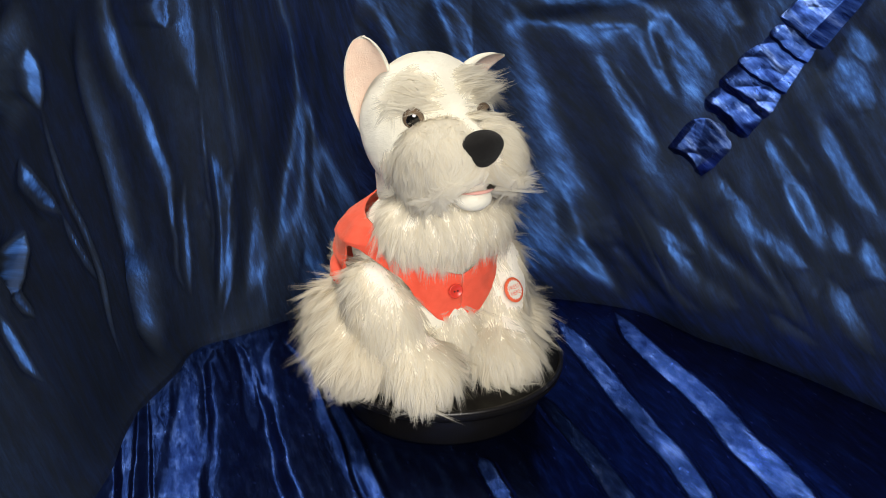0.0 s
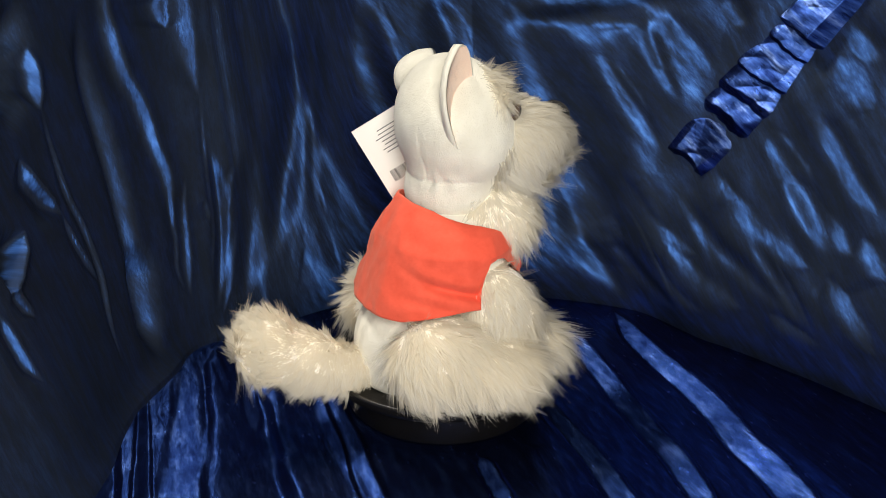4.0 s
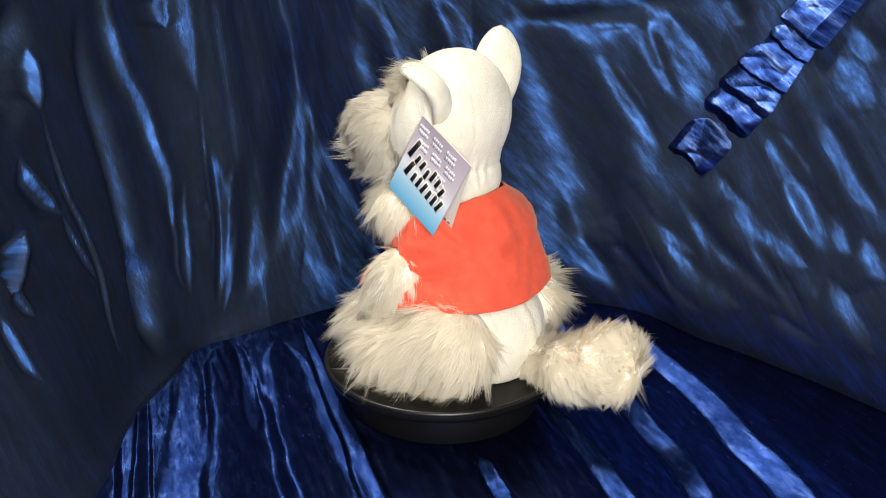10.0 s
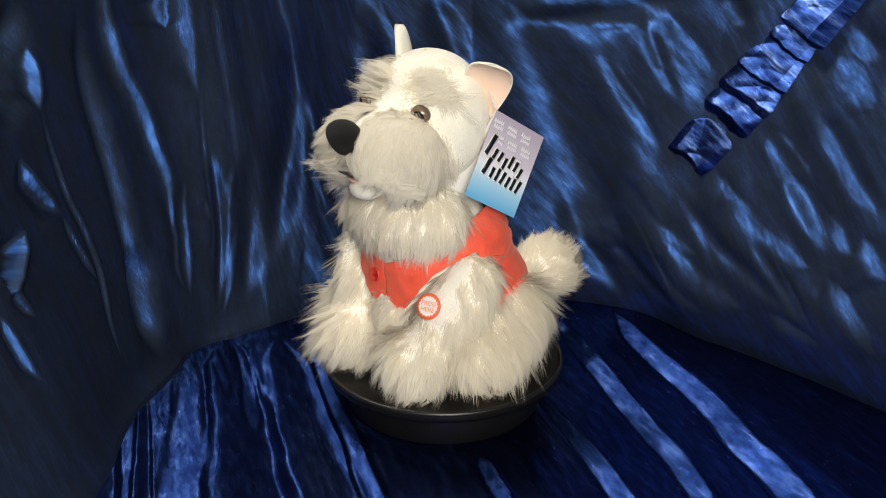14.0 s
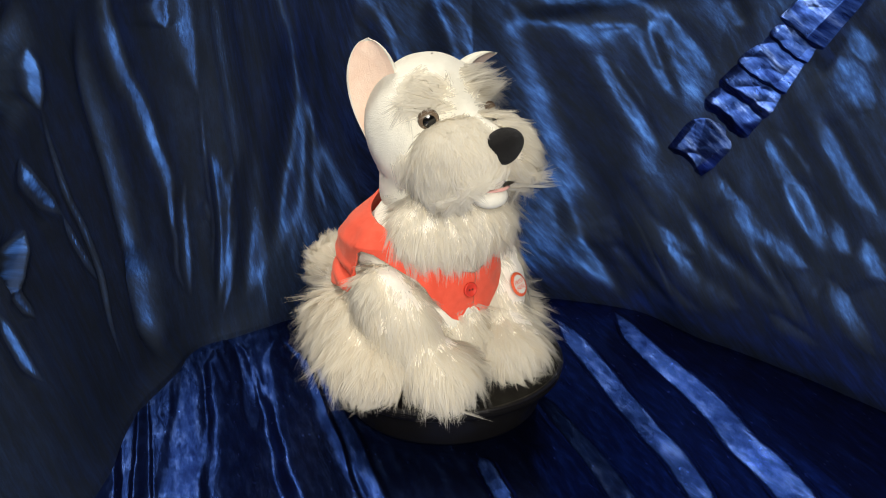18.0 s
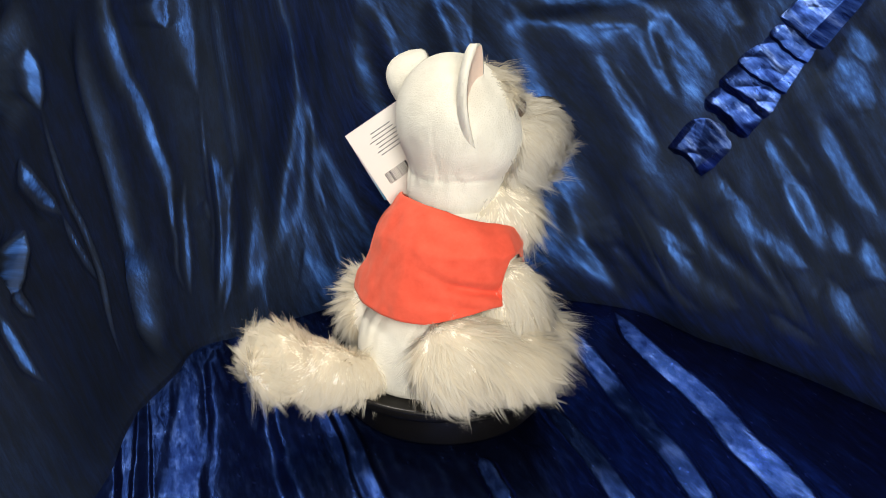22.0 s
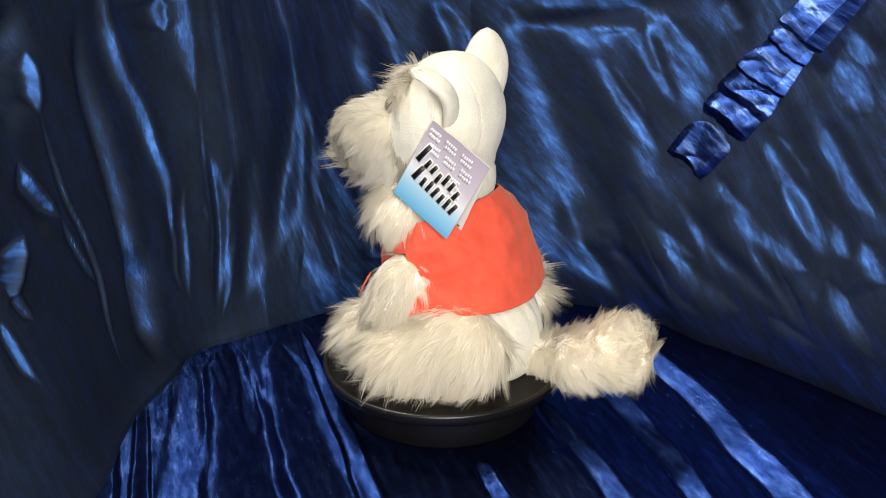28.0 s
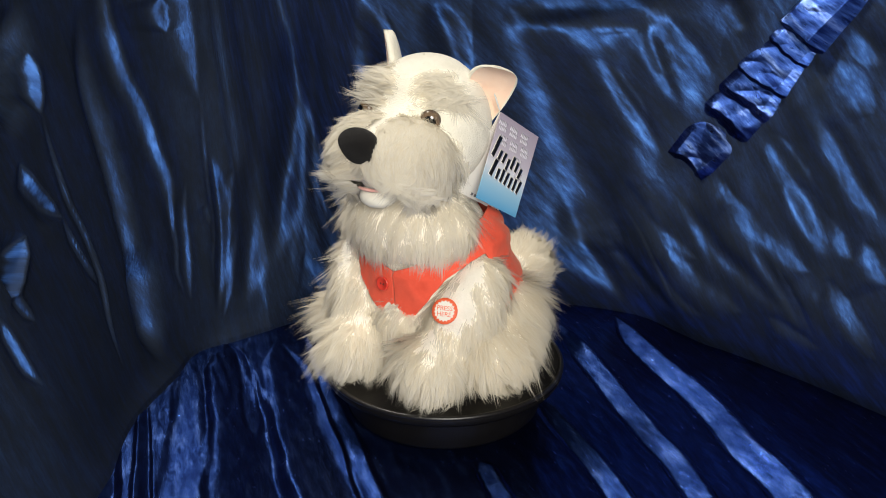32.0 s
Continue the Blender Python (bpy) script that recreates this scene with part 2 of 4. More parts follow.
def locks(form, count, rng, length, comb, lift=0.28, keep=None, width=0.0015, tuft=16, loose=0.22, curl=0.35, floor=None, tint=0.0, tipped=0.35):
    """Locks of fur over a form: tufts of strands that share a bend; comb(p) is the way that they lie."""
    roots, up = form.scatter(count // tuft, rng)
    if keep is not None:
        k = keep(roots, up)
        roots, up = roots[k], up[k]
    n = len(roots)
    lay = comb(roots)
    lay = lay - up * np.sum(lay * up, 1, keepdims=True)
    lay /= np.linalg.norm(lay, axis=1, keepdims=True) + 1e-9
    lifts = lift * rng.uniform(0.55, 1.5, (n, 1))
    way = lay + up * lifts + rng.normal(size=(n, 3)) * loose
    way /= np.linalg.norm(way, axis=1, keepdims=True)
    size = (length(roots) if callable(length) else np.full(n, length)) * rng.uniform(0.65, 1.25, n)
    bend = rng.normal(size=(n, 3)) * curl * 0.6 + lay * curl * 0.5 + np.array([0, 0, -0.35]) * curl
    rep = np.repeat(np.arange(n), tuft)
    side = rng.normal(size=(len(rep), 3))
    side -= up[rep] * np.sum(side * up[rep], 1, keepdims=True)
    side /= np.linalg.norm(side, axis=1, keepdims=True) + 1e-9
    spread = 0.0052 * np.sqrt(rng.uniform(0.0, 1.0, (len(rep), 1)))
    p0 = roots[rep] + side * spread - up[rep] * 0.0015
    long = (size[rep] * rng.uniform(0.72, 1.1, len(rep)))[:, None]
    w = way[rep] + rng.normal(size=(len(rep), 3)) * 0.045 - side * spread / (size[rep][:, None] + 0.002) * rng.uniform(0.55, 1.0, (len(rep), 1))
    s = np.array([0.0, 0.55, 1.0])
    line = p0[:, None] + w[:, None] * (long * s)[:, :, None] + bend[rep][:, None] * (long * s * s)[:, :, None] * 0.6
    if floor is not None:
        line[..., 2] = np.maximum(line[..., 2], floor + 0.0004)
    along = line[:, 2] - line[:, 0]
    along /= np.linalg.norm(along, axis=1, keepdims=True) + 1e-9
    ref = up[rep] + np.array([0, 0, 0.8])
    ref /= np.linalg.norm(ref, axis=1, keepdims=True) + 1e-9
    e1 = np.cross(along, ref + rng.normal(size=along.shape) * 0.3)
    e1 /= np.linalg.norm(e1, axis=1, keepdims=True) + 1e-9
    e2 = np.cross(along, e1)
    thick = width / 2 * rng.uniform(0.6, 1.4, (len(rep), 1))
    # a roof-shaped fibre: two eaves and a ridge that faces outwards
    e2 = e2 * np.sign(np.sum(e2 * ref, 1, keepdims=True) + 1e-9)
    spokes = [-e1, e2 * 0.5, e1]
    verts = np.stack([line[:, 0] + q * thick for q in spokes] + [line[:, 1] + q * thick * 0.75 for q in spokes] + [line[:, 2]], 1)
    tri = np.array([[0, 1, 4], [0, 4, 3], [1, 2, 5], [1, 5, 4], [3, 4, 6], [4, 5, 6]])
    faces = (np.arange(len(rep))[:, None, None] * 7 + tri[None])
    wrong = np.sum(np.cross(along, e1) * e2, 1) > 0
    faces[wrong] = faces[wrong][:, :, ::-1]
    faces = faces.reshape(-1, 3)
    tilt = ref + rng.normal(size=along.shape) * 0.10
    tilt = tilt - 0.8 * along * np.sum(tilt * along, 1, keepdims=True)
    tilt /= np.linalg.norm(tilt, axis=1, keepdims=True)
    soft = np.stack([tilt + q * 0.25 + along * tipped * 0.5 for q in spokes] + [tilt + q * 0.25 + along * tipped for q in spokes] + [tilt + along * tipped], 1)
    soft /= np.linalg.norm(soft, axis=2, keepdims=True)
    tones = np.array([0.5, 0.5, 0.5, 0.8, 0.8, 0.8, 1.0])
    tone = np.clip(tones[None] + rng.normal(size=(len(rep), 1)) * 0.10 + rng.normal(size=(n, 1))[rep] * 0.08 + (tint(roots)[rep][:, None] if callable(tint) else tint), 0, 1)
    return verts.reshape(-1, 3), faces, soft.reshape(-1, 3), tone.ravel()


def coats(form, count, seed, length, comb, lift=0.3, flat=0.08, **more):
    """Two coats in one: a dense one that lies close, and sparse loose locks over it."""
    rng = np.random.default_rng(seed)
    short = (lambda p: 0.85 * length(p)) if callable(length) else 0.85 * length
    a = locks(form, int(count * 1.7), rng, short, comb, lift=flat, width=0.0010, curl=0.24, **more)
    b = locks(form, int(count * 0.55), rng, length, comb, lift=0.8 * lift, width=0.00062, curl=0.42, **more)
    return np.vstack([a[0], b[0]]), np.vstack([a[1], b[1] + len(a[0])]), np.vstack([a[2], b[2]]), np.concatenate([a[3], b[3]])


def furry(name, form, parent, count, length, comb, seed, label="", skin=None, **more):
    """A part with its hide and, as one piece of stuff on it, its fur."""
    v, f = form.skin(56, 36)
    if more.get("floor") is not None:
        v[:, 2] = np.maximum(v[:, 2], more["floor"])
    hide = solid(name, v, f, skin or HIDE, parent, label)
    v, f, n, t = coats(form, count, seed, length, comb, **more)
    coat = solid("fur", v, f, FUR, hide, "long white fluffy fur locks", normals=n, tone=t)
    tagged(coat, kind="stuff")
    return hide


HIDE = plush("fur_backing", (0.88, 0.83, 0.73), (0.82, 0.76, 0.65))

# ------------------------------------------------------------------ the draped satin
# The hanging cloth follows a line in the plan, from the open side round the back to the other side.
TURNS = np.array([(-0.265, -0.24), (-0.254, -0.14), (-0.260, -0.02), (-0.245, 0.080), (-0.19, 0.138), (-0.10, 0.168),
                  (0.03, 0.184), (0.12, 0.176), (0.187, 0.140), (0.245, 0.089), (0.30, 0.037), (0.352, -0.023), (0.41, -0.10), (0.47, -0.20)])


def glide(points, n):
    """n points on a smooth line through the given ones, evenly spread."""
    p = np.asarray(points, float)
    q = np.vstack([2 * p[0] - p[1], p, 2 * p[-1] - p[-2]])
    out = []
    for k in range(len(p) - 1):
        a, b, c, d = q[k:k + 4]
        t = np.linspace(0, 1, 40, endpoint=False)[:, None]
        out.append(0.5 * (2 * b + (c - a) * t + (2 * a - 5 * b + 4 * c - d) * t ** 2 + (3 * b - a - 3 * c + d) * t ** 3))
    line = np.vstack(out + [p[-1:]])
    run = np.concatenate([[0], np.cumsum(np.linalg.norm(np.diff(line, axis=0), axis=1))])
    at = np.linspace(0, run[-1], n)
    return np.stack([np.interp(at, run, line[:, k]) for k in range(p.shape[1])], -1), at


PLAN, RUN = glide(TURNS, 1400)
SLANT = np.gradient(PLAN, axis=0)
SLANT /= np.linalg.norm(SLANT, axis=1, keepdims=True)


def hung(s, z):
    """A place on the hanging cloth before it is folded, and the way that it faces there: s metres along, z up."""
    x, y = np.interp(s, RUN, PLAN[:, 0]), np.interp(s, RUN, PLAN[:, 1])
    tx, ty = np.interp(s, RUN, SLANT[:, 0]), np.interp(s, RUN, SLANT[:, 1])
    lean = np.interp(s, [0.0, 0.08, 0.33, 0.63, 0.83, 1.3], [0.34, 0.34, 0.16, 0.12, 0.26, 0.30])
    back = lean * z
    n = np.stack([ty, -tx, lean], -1)
    return np.stack([x - ty * back, y + tx * back, z], -1), n / np.linalg.norm(n, axis=-1, keepdims=True)

# Folds one by one: the line along the cloth, half width at its start and end, slope across it there, crumpling.
# Grooves: the line, half width, depth.
HUNG_FOLDS = []
HUNG_FOLDS += [
    ([(0.331, 0.360), (0.331, 0.325), (0.330, 0.300), (0.331, 0.274), (0.332, 0.256), (0.338, 0.236), (0.341, 0.213), (0.343, 0.192), (0.348, 0.163), (0.345, 0.131), (0.341, 0.106)], 0.0043, 0.0048, 1.36, 0.77, 0),
    ([(0.347, 0.155), (0.345, 0.131), (0.343, 0.100), (0.339, 0.074), (0.341, 0.053)], 0.0014, 0.0016, 0.82, 0.85, 0),
    ([(0.385, 0.367), (0.383, 0.320), (0.383, 0.294), (0.383, 0.264), (0.383, 0.228)], 0.0143, 0.0039, 0.45, 0.45, 0),
    ([(0.369, 0.321), (0.369, 0.290)], 0.0055, 0.0044, 0.79, 0.79, 0),
    ([(0.385, 0.238), (0.383, 0.207), (0.381, 0.176), (0.380, 0.144), (0.379, 0.106), (0.373, 0.074), (0.369, 0.039)], 0.0011, 0.0011, 0.41, 0.48, 0),
]
HUNG_FOLDS += [
    ([(0.362, 0.159), (0.356, 0.128), (0.353, 0.096), (0.345, 0.047)], 0.0014, 0.0039, 0.65, 0.75, 0),
    ([(0.375, 0.132), (0.377, 0.111)], 0.0020, 0.0017, 0.46, 0.46, 0),
    ([(0.405, 0.161), (0.398, 0.135), (0.393, 0.115)], 0.0039, 0.0022, 0.31, 0.36, 0),
    ([(0.401, 0.104), (0.393, 0.075), (0.384, 0.043), (0.374, 0.018)], 0.0028, 0.0023, 0.31, 0.47, 0),
    ([(0.465, 0.105), (0.459, 0.071), (0.452, 0.042), (0.445, 0.011)], 0.0029, 0.0052, -0.05, 0.01, 0),
    ([(0.483, 0.242), (0.496, 0.201), (0.511, 0.164), (0.528, 0.118), (0.538, 0.077)], 0.0034, 0.0091, -0.01, -0.16, 0),
    ([(0.480, 0.095), (0.489, 0.068), (0.497, 0.032)], 0.0046, 0.0035, -0.07, -0.13, 0),
]
HUNG_FOLDS += [
    ([(0.476, 0.138), (0.482, 0.115), (0.485, 0.095)], 0.0029, 0.0029, 0.06, 0.01, 0),
    ([(0.513, 0.090), (0.525, 0.054)], 0.0047, 0.0035, -0.09, -0.09, 0),
    ([(0.261, 0.293), (0.258, 0.272), (0.249, 0.245)], 0.0029, 0.0034, 1.81, 2.12, 0),
    ([(0.251, 0.251), (0.248, 0.230), (0.246, 0.203), (0.245, 0.176), (0.249, 0.151), (0.249, 0.111), (0.238, 0.070), (0.231, 0.032)], 0.0012, 0.0012, 1.97, 2.06, 0),
    ([(0.208, 0.219), (0.214, 0.199), (0.221, 0.183), (0.229, 0.168)], 0.0029, 0.0033, 2.41, 2.05, 0),
    ([(0.229, 0.168), (0.234, 0.141), (0.244, 0.102)], 0.0015, 0.0012, 1.90, 2.00, 0),
    ([(0.182, 0.172), (0.156, 0.155), (0.132, 0.140)], 0.0031, 0.0031, 4.20, 3.49, 0.05),
]
HUNG_FOLDS += [
    ([(0.138, 0.148), (0.145, 0.120)], 0.0022, 0.0018, 2.04, 2.04, 0),
    ([(0.108, 0.141), (0.111, 0.123), (0.112, 0.100), (0.116, 0.083)], 0.0026, 0.0026, 1.43, 1.59, 0),
    ([(0.506, 0.315), (0.512, 0.296), (0.517, 0.282)], 0.0034, 0.0023, 0.00, -0.02, 0),
    ([(0.542, 0.313), (0.553, 0.288), (0.565, 0.264)], 0.0017, 0.0011, -0.01, -0.04, 0),
    ([(0.621, 0.282), (0.630, 0.259)], 0.0034, 0.0023, -0.05, -0.05, 0),
    ([(0.662, 0.308), (0.682, 0.289), (0.703, 0.280), (0.727, 0.274), (0.746, 0.278), (0.764, 0.284)], 0.0064, 0.0064, 0.26, -0.48, 0),
    ([(0.751, 0.308), (0.762, 0.297)], 0.0052, 0.0052, -0.20, -0.20, 0.1),
]
HUNG_FOLDS += [
    ([(0.920, 0.105), (0.941, 0.080), (0.964, 0.052), (0.977, 0.035)], 0.0013, 0.0013, -0.47, -0.57, 0),
    ([(0.770, 0.116), (0.803, 0.083), (0.845, 0.026)], 0.0014, 0.0014, -0.35, -0.61, 0),
    ([(0.719, 0.124), (0.741, 0.089), (0.756, 0.065)], 0.0093, 0.0058, -0.09, -0.32, 0),
    ([(0.758, 0.103), (0.774, 0.072)], 0.0069, 0.0052, -0.34, -0.34, 0),
    ([(0.763, 0.143), (0.805, 0.102), (0.851, 0.083)], 0.0103, 0.0091, -0.19, -0.55, 0),
    ([(0.805, 0.072), (0.840, 0.042), (0.867, 0.031)], 0.0074, 0.0057, -0.38, -0.59, 0),
    ([(0.824, 0.085), (0.858, 0.063), (0.903, 0.046)], 0.0112, 0.0134, -0.47, -0.47, 0),
    ([(0.866, 0.150), (0.906, 0.119), (0.955, 0.097)], 0.0131, 0.0098, -0.33, -0.47, 0),
]
HUNG_FOLDS += [
    ([(0.916, 0.172), (0.950, 0.140), (0.988, 0.116)], 0.0096, 0.0096, -0.33, -0.45, 0),
    ([(0.935, 0.273), (0.971, 0.234)], 0.0095, 0.0095, -0.29, -0.29, 0),
    ([(0.890, 0.207), (0.915, 0.186), (0.942, 0.162)], 0.0081, 0.0065, -0.27, -0.34, 0),
    ([(0.927, 0.048), (0.977, 0.035)], 0.0075, 0.0048, -0.53, -0.53, 0),
    ([(0.971, 0.094), (0.993, 0.072), (1.024, 0.042)], 0.0074, 0.0074, -0.40, -0.45, 0),
    ([(0.776, 0.284), (0.799, 0.245)], 0.0068, 0.0057, -0.11, -0.11, 0),
    ([(0.833, 0.167), (0.877, 0.141)], 0.0093, 0.0093, -0.39, -0.39, 0),
    ([(0.736, 0.257), (0.784, 0.197)], 0.0080, 0.0057, -0.12, -0.12, 0),
    ([(0.990, 0.133), (1.019, 0.104)], 0.0083, 0.0083, -0.39, -0.39, 0),
]
HUNG_FOLDS += [
    ([(0.766, 0.182), (0.800, 0.148)], 0.0080, 0.0080, -0.18, -0.18, 0),
]
HUNG_GROOVES = []
HUNG_GROOVES += [
    ([(0.265, 0.332), (0.239, 0.288), (0.206, 0.233)], 0.0124, 0.0174),
    ([(0.313, 0.327), (0.302, 0.268), (0.301, 0.216), (0.299, 0.152), (0.290, 0.083), (0.268, 0.018)], 0.0078, 0.0117),
    ([(0.384, 0.186), (0.387, 0.132), (0.382, 0.078), (0.368, 0.022)], 0.0056, 0.0056),
    ([(0.472, 0.317), (0.466, 0.231), (0.452, 0.151), (0.427, 0.057)], 0.0147, 0.0177),
    ([(0.487, 0.317), (0.485, 0.231), (0.476, 0.149), (0.475, 0.092)], 0.0068, 0.0048),
    ([(0.306, 0.119), (0.292, 0.061), (0.285, 0.009)], 0.0138, 0.0193),
    ([(0.528, 0.316), (0.538, 0.245), (0.571, 0.168)], 0.0147, 0.0103),
    ([(0.419, 0.181), (0.415, 0.099), (0.395, 0.023)], 0.0125, 0.0087),
    ([(0.590, 0.316), (0.606, 0.277), (0.621, 0.223)], 0.0136, 0.0082),
]
HUNG_GROOVES += [
    ([(0.736, 0.263), (0.756, 0.227), (0.791, 0.184), (0.818, 0.154), (0.832, 0.124)], 0.0063, 0.0031),
    ([(0.763, 0.298), (0.785, 0.253), (0.810, 0.216)], 0.0063, 0.0031),
    ([(0.777, 0.304), (0.814, 0.266), (0.831, 0.242)], 0.0074, 0.0037),
    ([(0.818, 0.140), (0.861, 0.101), (0.906, 0.078), (0.950, 0.050)], 0.0082, 0.0041),
    ([(0.881, 0.211), (0.932, 0.158), (0.975, 0.105)], 0.0091, 0.0046),
    ([(0.928, 0.230), (0.973, 0.176), (1.004, 0.153)], 0.0090, 0.0045),
    ([(0.747, 0.090), (0.791, 0.052), (0.845, 0.021)], 0.0075, 0.0038),
    ([(0.710, 0.132), (0.738, 0.071), (0.780, 0.013)], 0.0105, 0.0063),
    ([(0.900, 0.110), (0.942, 0.070), (0.972, 0.039)], 0.0076, 0.0038),
    ([(0.826, 0.319), (0.852, 0.289)], 0.0078, 0.0039),
    ([(0.976, 0.100), (0.964, 0.072)], 0.0043, 0.0013),
]
HUNG_GROOVES += [
    ([(0.931, 0.309), (0.969, 0.272)], 0.0085, 0.0042),
]
SPREAD_FOLDS = []
SPREAD_FOLDS += [
    ([(-0.248, 0.089), (-0.223, 0.018), (-0.209, -0.046), (-0.196, -0.102), (-0.169, -0.204)], 0.0044, 0.0175, 0.11, 0.08, 0.03),
    ([(-0.249, 0.050), (-0.244, 0.009), (-0.226, -0.042)], 0.0042, 0.0047, 0.12, 0.10, 0.1),
    ([(-0.236, -0.059), (-0.223, -0.102), (-0.196, -0.193)], 0.0028, 0.0041, 0.06, 0.04, 0.03),
    ([(-0.246, -0.106), (-0.236, -0.141)], 0.0018, 0.0018, 0.02, 0.02, 0.03),
    ([(-0.228, 0.100), (-0.204, 0.050), (-0.187, 0.004)], 0.0043, 0.0027, 0.14, 0.14, 0.05),
    ([(-0.218, 0.111), (-0.209, 0.081)], 0.0028, 0.0028, 0.15, 0.15, 0.05),
    ([(-0.202, 0.110), (-0.184, 0.061), (-0.170, 0.009), (-0.152, -0.051)], 0.0036, 0.0056, 0.19, 0.18, 0.05),
]
SPREAD_FOLDS += [
    ([(-0.147, 0.155), (-0.119, 0.072), (-0.094, -0.006), (-0.071, -0.071), (-0.057, -0.117), (-0.025, -0.207)], 0.0027, 0.0078, 0.25, 0.26, 0.05),
    ([(0.078, 0.019), (0.101, -0.046), (0.120, -0.106), (0.146, -0.198)], 0.0058, 0.0084, 0.47, 0.49, 0.05),
    ([(0.116, 0.162), (0.136, 0.081), (0.152, 0.009), (0.167, -0.050), (0.180, -0.100), (0.191, -0.184)], 0.0081, 0.0081, 0.56, 0.57, 0.05),
    ([(0.179, 0.187), (0.192, 0.108), (0.209, 0.050), (0.227, -0.006), (0.238, -0.071), (0.251, -0.123), (0.259, -0.198)], 0.0076, 0.0122, 0.63, 0.66, 0.05),
    ([(0.028, -0.087), (0.039, -0.124), (0.047, -0.157)], 0.0056, 0.0060, 0.44, 0.45, 0.03),
    ([(-0.299, 0.020), (-0.275, -0.060), (-0.254, -0.130), (-0.224, -0.230)], 0.0065, 0.0143, -0.30, -0.30, 0),
]
SPREAD_FOLDS += [
    ([(-0.265, 0.020), (-0.241, -0.060), (-0.220, -0.130), (-0.190, -0.230)], 0.0030, 0.0066, -0.35, -0.35, 0),
    ([(-0.216, 0.120), (-0.195, 0.050), (-0.180, 0.000), (-0.153, -0.090), (-0.111, -0.230)], 0.0112, 0.0248, -0.22, -0.22, 0),
    ([(-0.165, 0.120), (-0.144, 0.050), (-0.129, 0.000), (-0.102, -0.090), (-0.060, -0.230)], 0.0103, 0.0226, -0.12, -0.12, 0),
]

POUCH = (0.726, 0.322)
GATHER = ((0.923, 0.327), (0.818, 0.160), 0.0255)
PLEATS = ((-0.06, 0.047, 0.003, 0.19), (0.047, 0.063, 0.002, 0.20), (0.063, 0.096, 0.0025, 0.22), (0.096, 0.121, 0.0075, 0.26), (0.121, 0.147, 0.010, 0.29), (0.147, 0.24, 0.003, 0.20))


def chance(x, y, seed):
    """Smooth chance values between -1 and 1."""
    table = np.random.default_rng(seed).uniform(-1, 1, (64, 64))
    i, j = np.floor(x).astype(int), np.floor(y).astype(int)
    f, g = x - i, y - j
    f, g = f * f * (3 - 2 * f), g * g * (3 - 2 * g)
    a, b = table[i % 64, j % 64], table[(i + 1) % 64, j % 64]
    c, d = table[i % 64, (j + 1) % 64], table[(i + 1) % 64, (j + 1) % 64]
    return a + (b - a) * f + (c - a) * g + (a - b - c + d) * f * g


def ridges(x, y, seed):
    """Sharp-edged ripples: chance values folded over at their middle."""
    return np.abs(chance(x, y, seed))


def along(line, u, v, reach, taper=3.0):
    """How the points of a sheet lie to a line on it: part of the sheet, distance, side, and share of the way along."""
    p, at = glide(line, 14 * (len(line) - 1) + 1)
    i0, i1 = np.searchsorted(u, [p[:, 0].min() - reach, p[:, 0].max() + reach])
    j0, j1 = np.searchsorted(v, [p[:, 1].min() - reach, p[:, 1].max() + reach])
    if i1 <= i0 or j1 <= j0:
        return None
    a, b = np.meshgrid(u[i0:i1], v[j0:j1], indexing="ij")
    best, side, where = np.full(a.shape, 1e9), np.zeros(a.shape), np.zeros(a.shape)
    for k in range(len(p) - 1):
        d = p[k + 1] - p[k]
        l2 = d @ d
        t = np.clip(((a - p[k, 0]) * d[0] + (b - p[k, 1]) * d[1]) / l2, 0, 1)
        gap = np.hypot(a - p[k, 0] - t * d[0], b - p[k, 1] - t * d[1])
        near = gap < best
        sign = np.sign(d[0] * (b - p[k, 1]) - d[1] * (a - p[k, 0]))
        best, side = np.where(near, gap, best), np.where(near, sign, side)
        where = np.where(near, (at[k] + t * np.sqrt(l2)) / at[-1], where)
    fade = np.clip(np.minimum(where, 1 - where) * taper, 0, 1)
    return (slice(i0, i1), slice(j0, j1)), best, side, where, fade * fade * (3 - 2 * fade), at[-1]


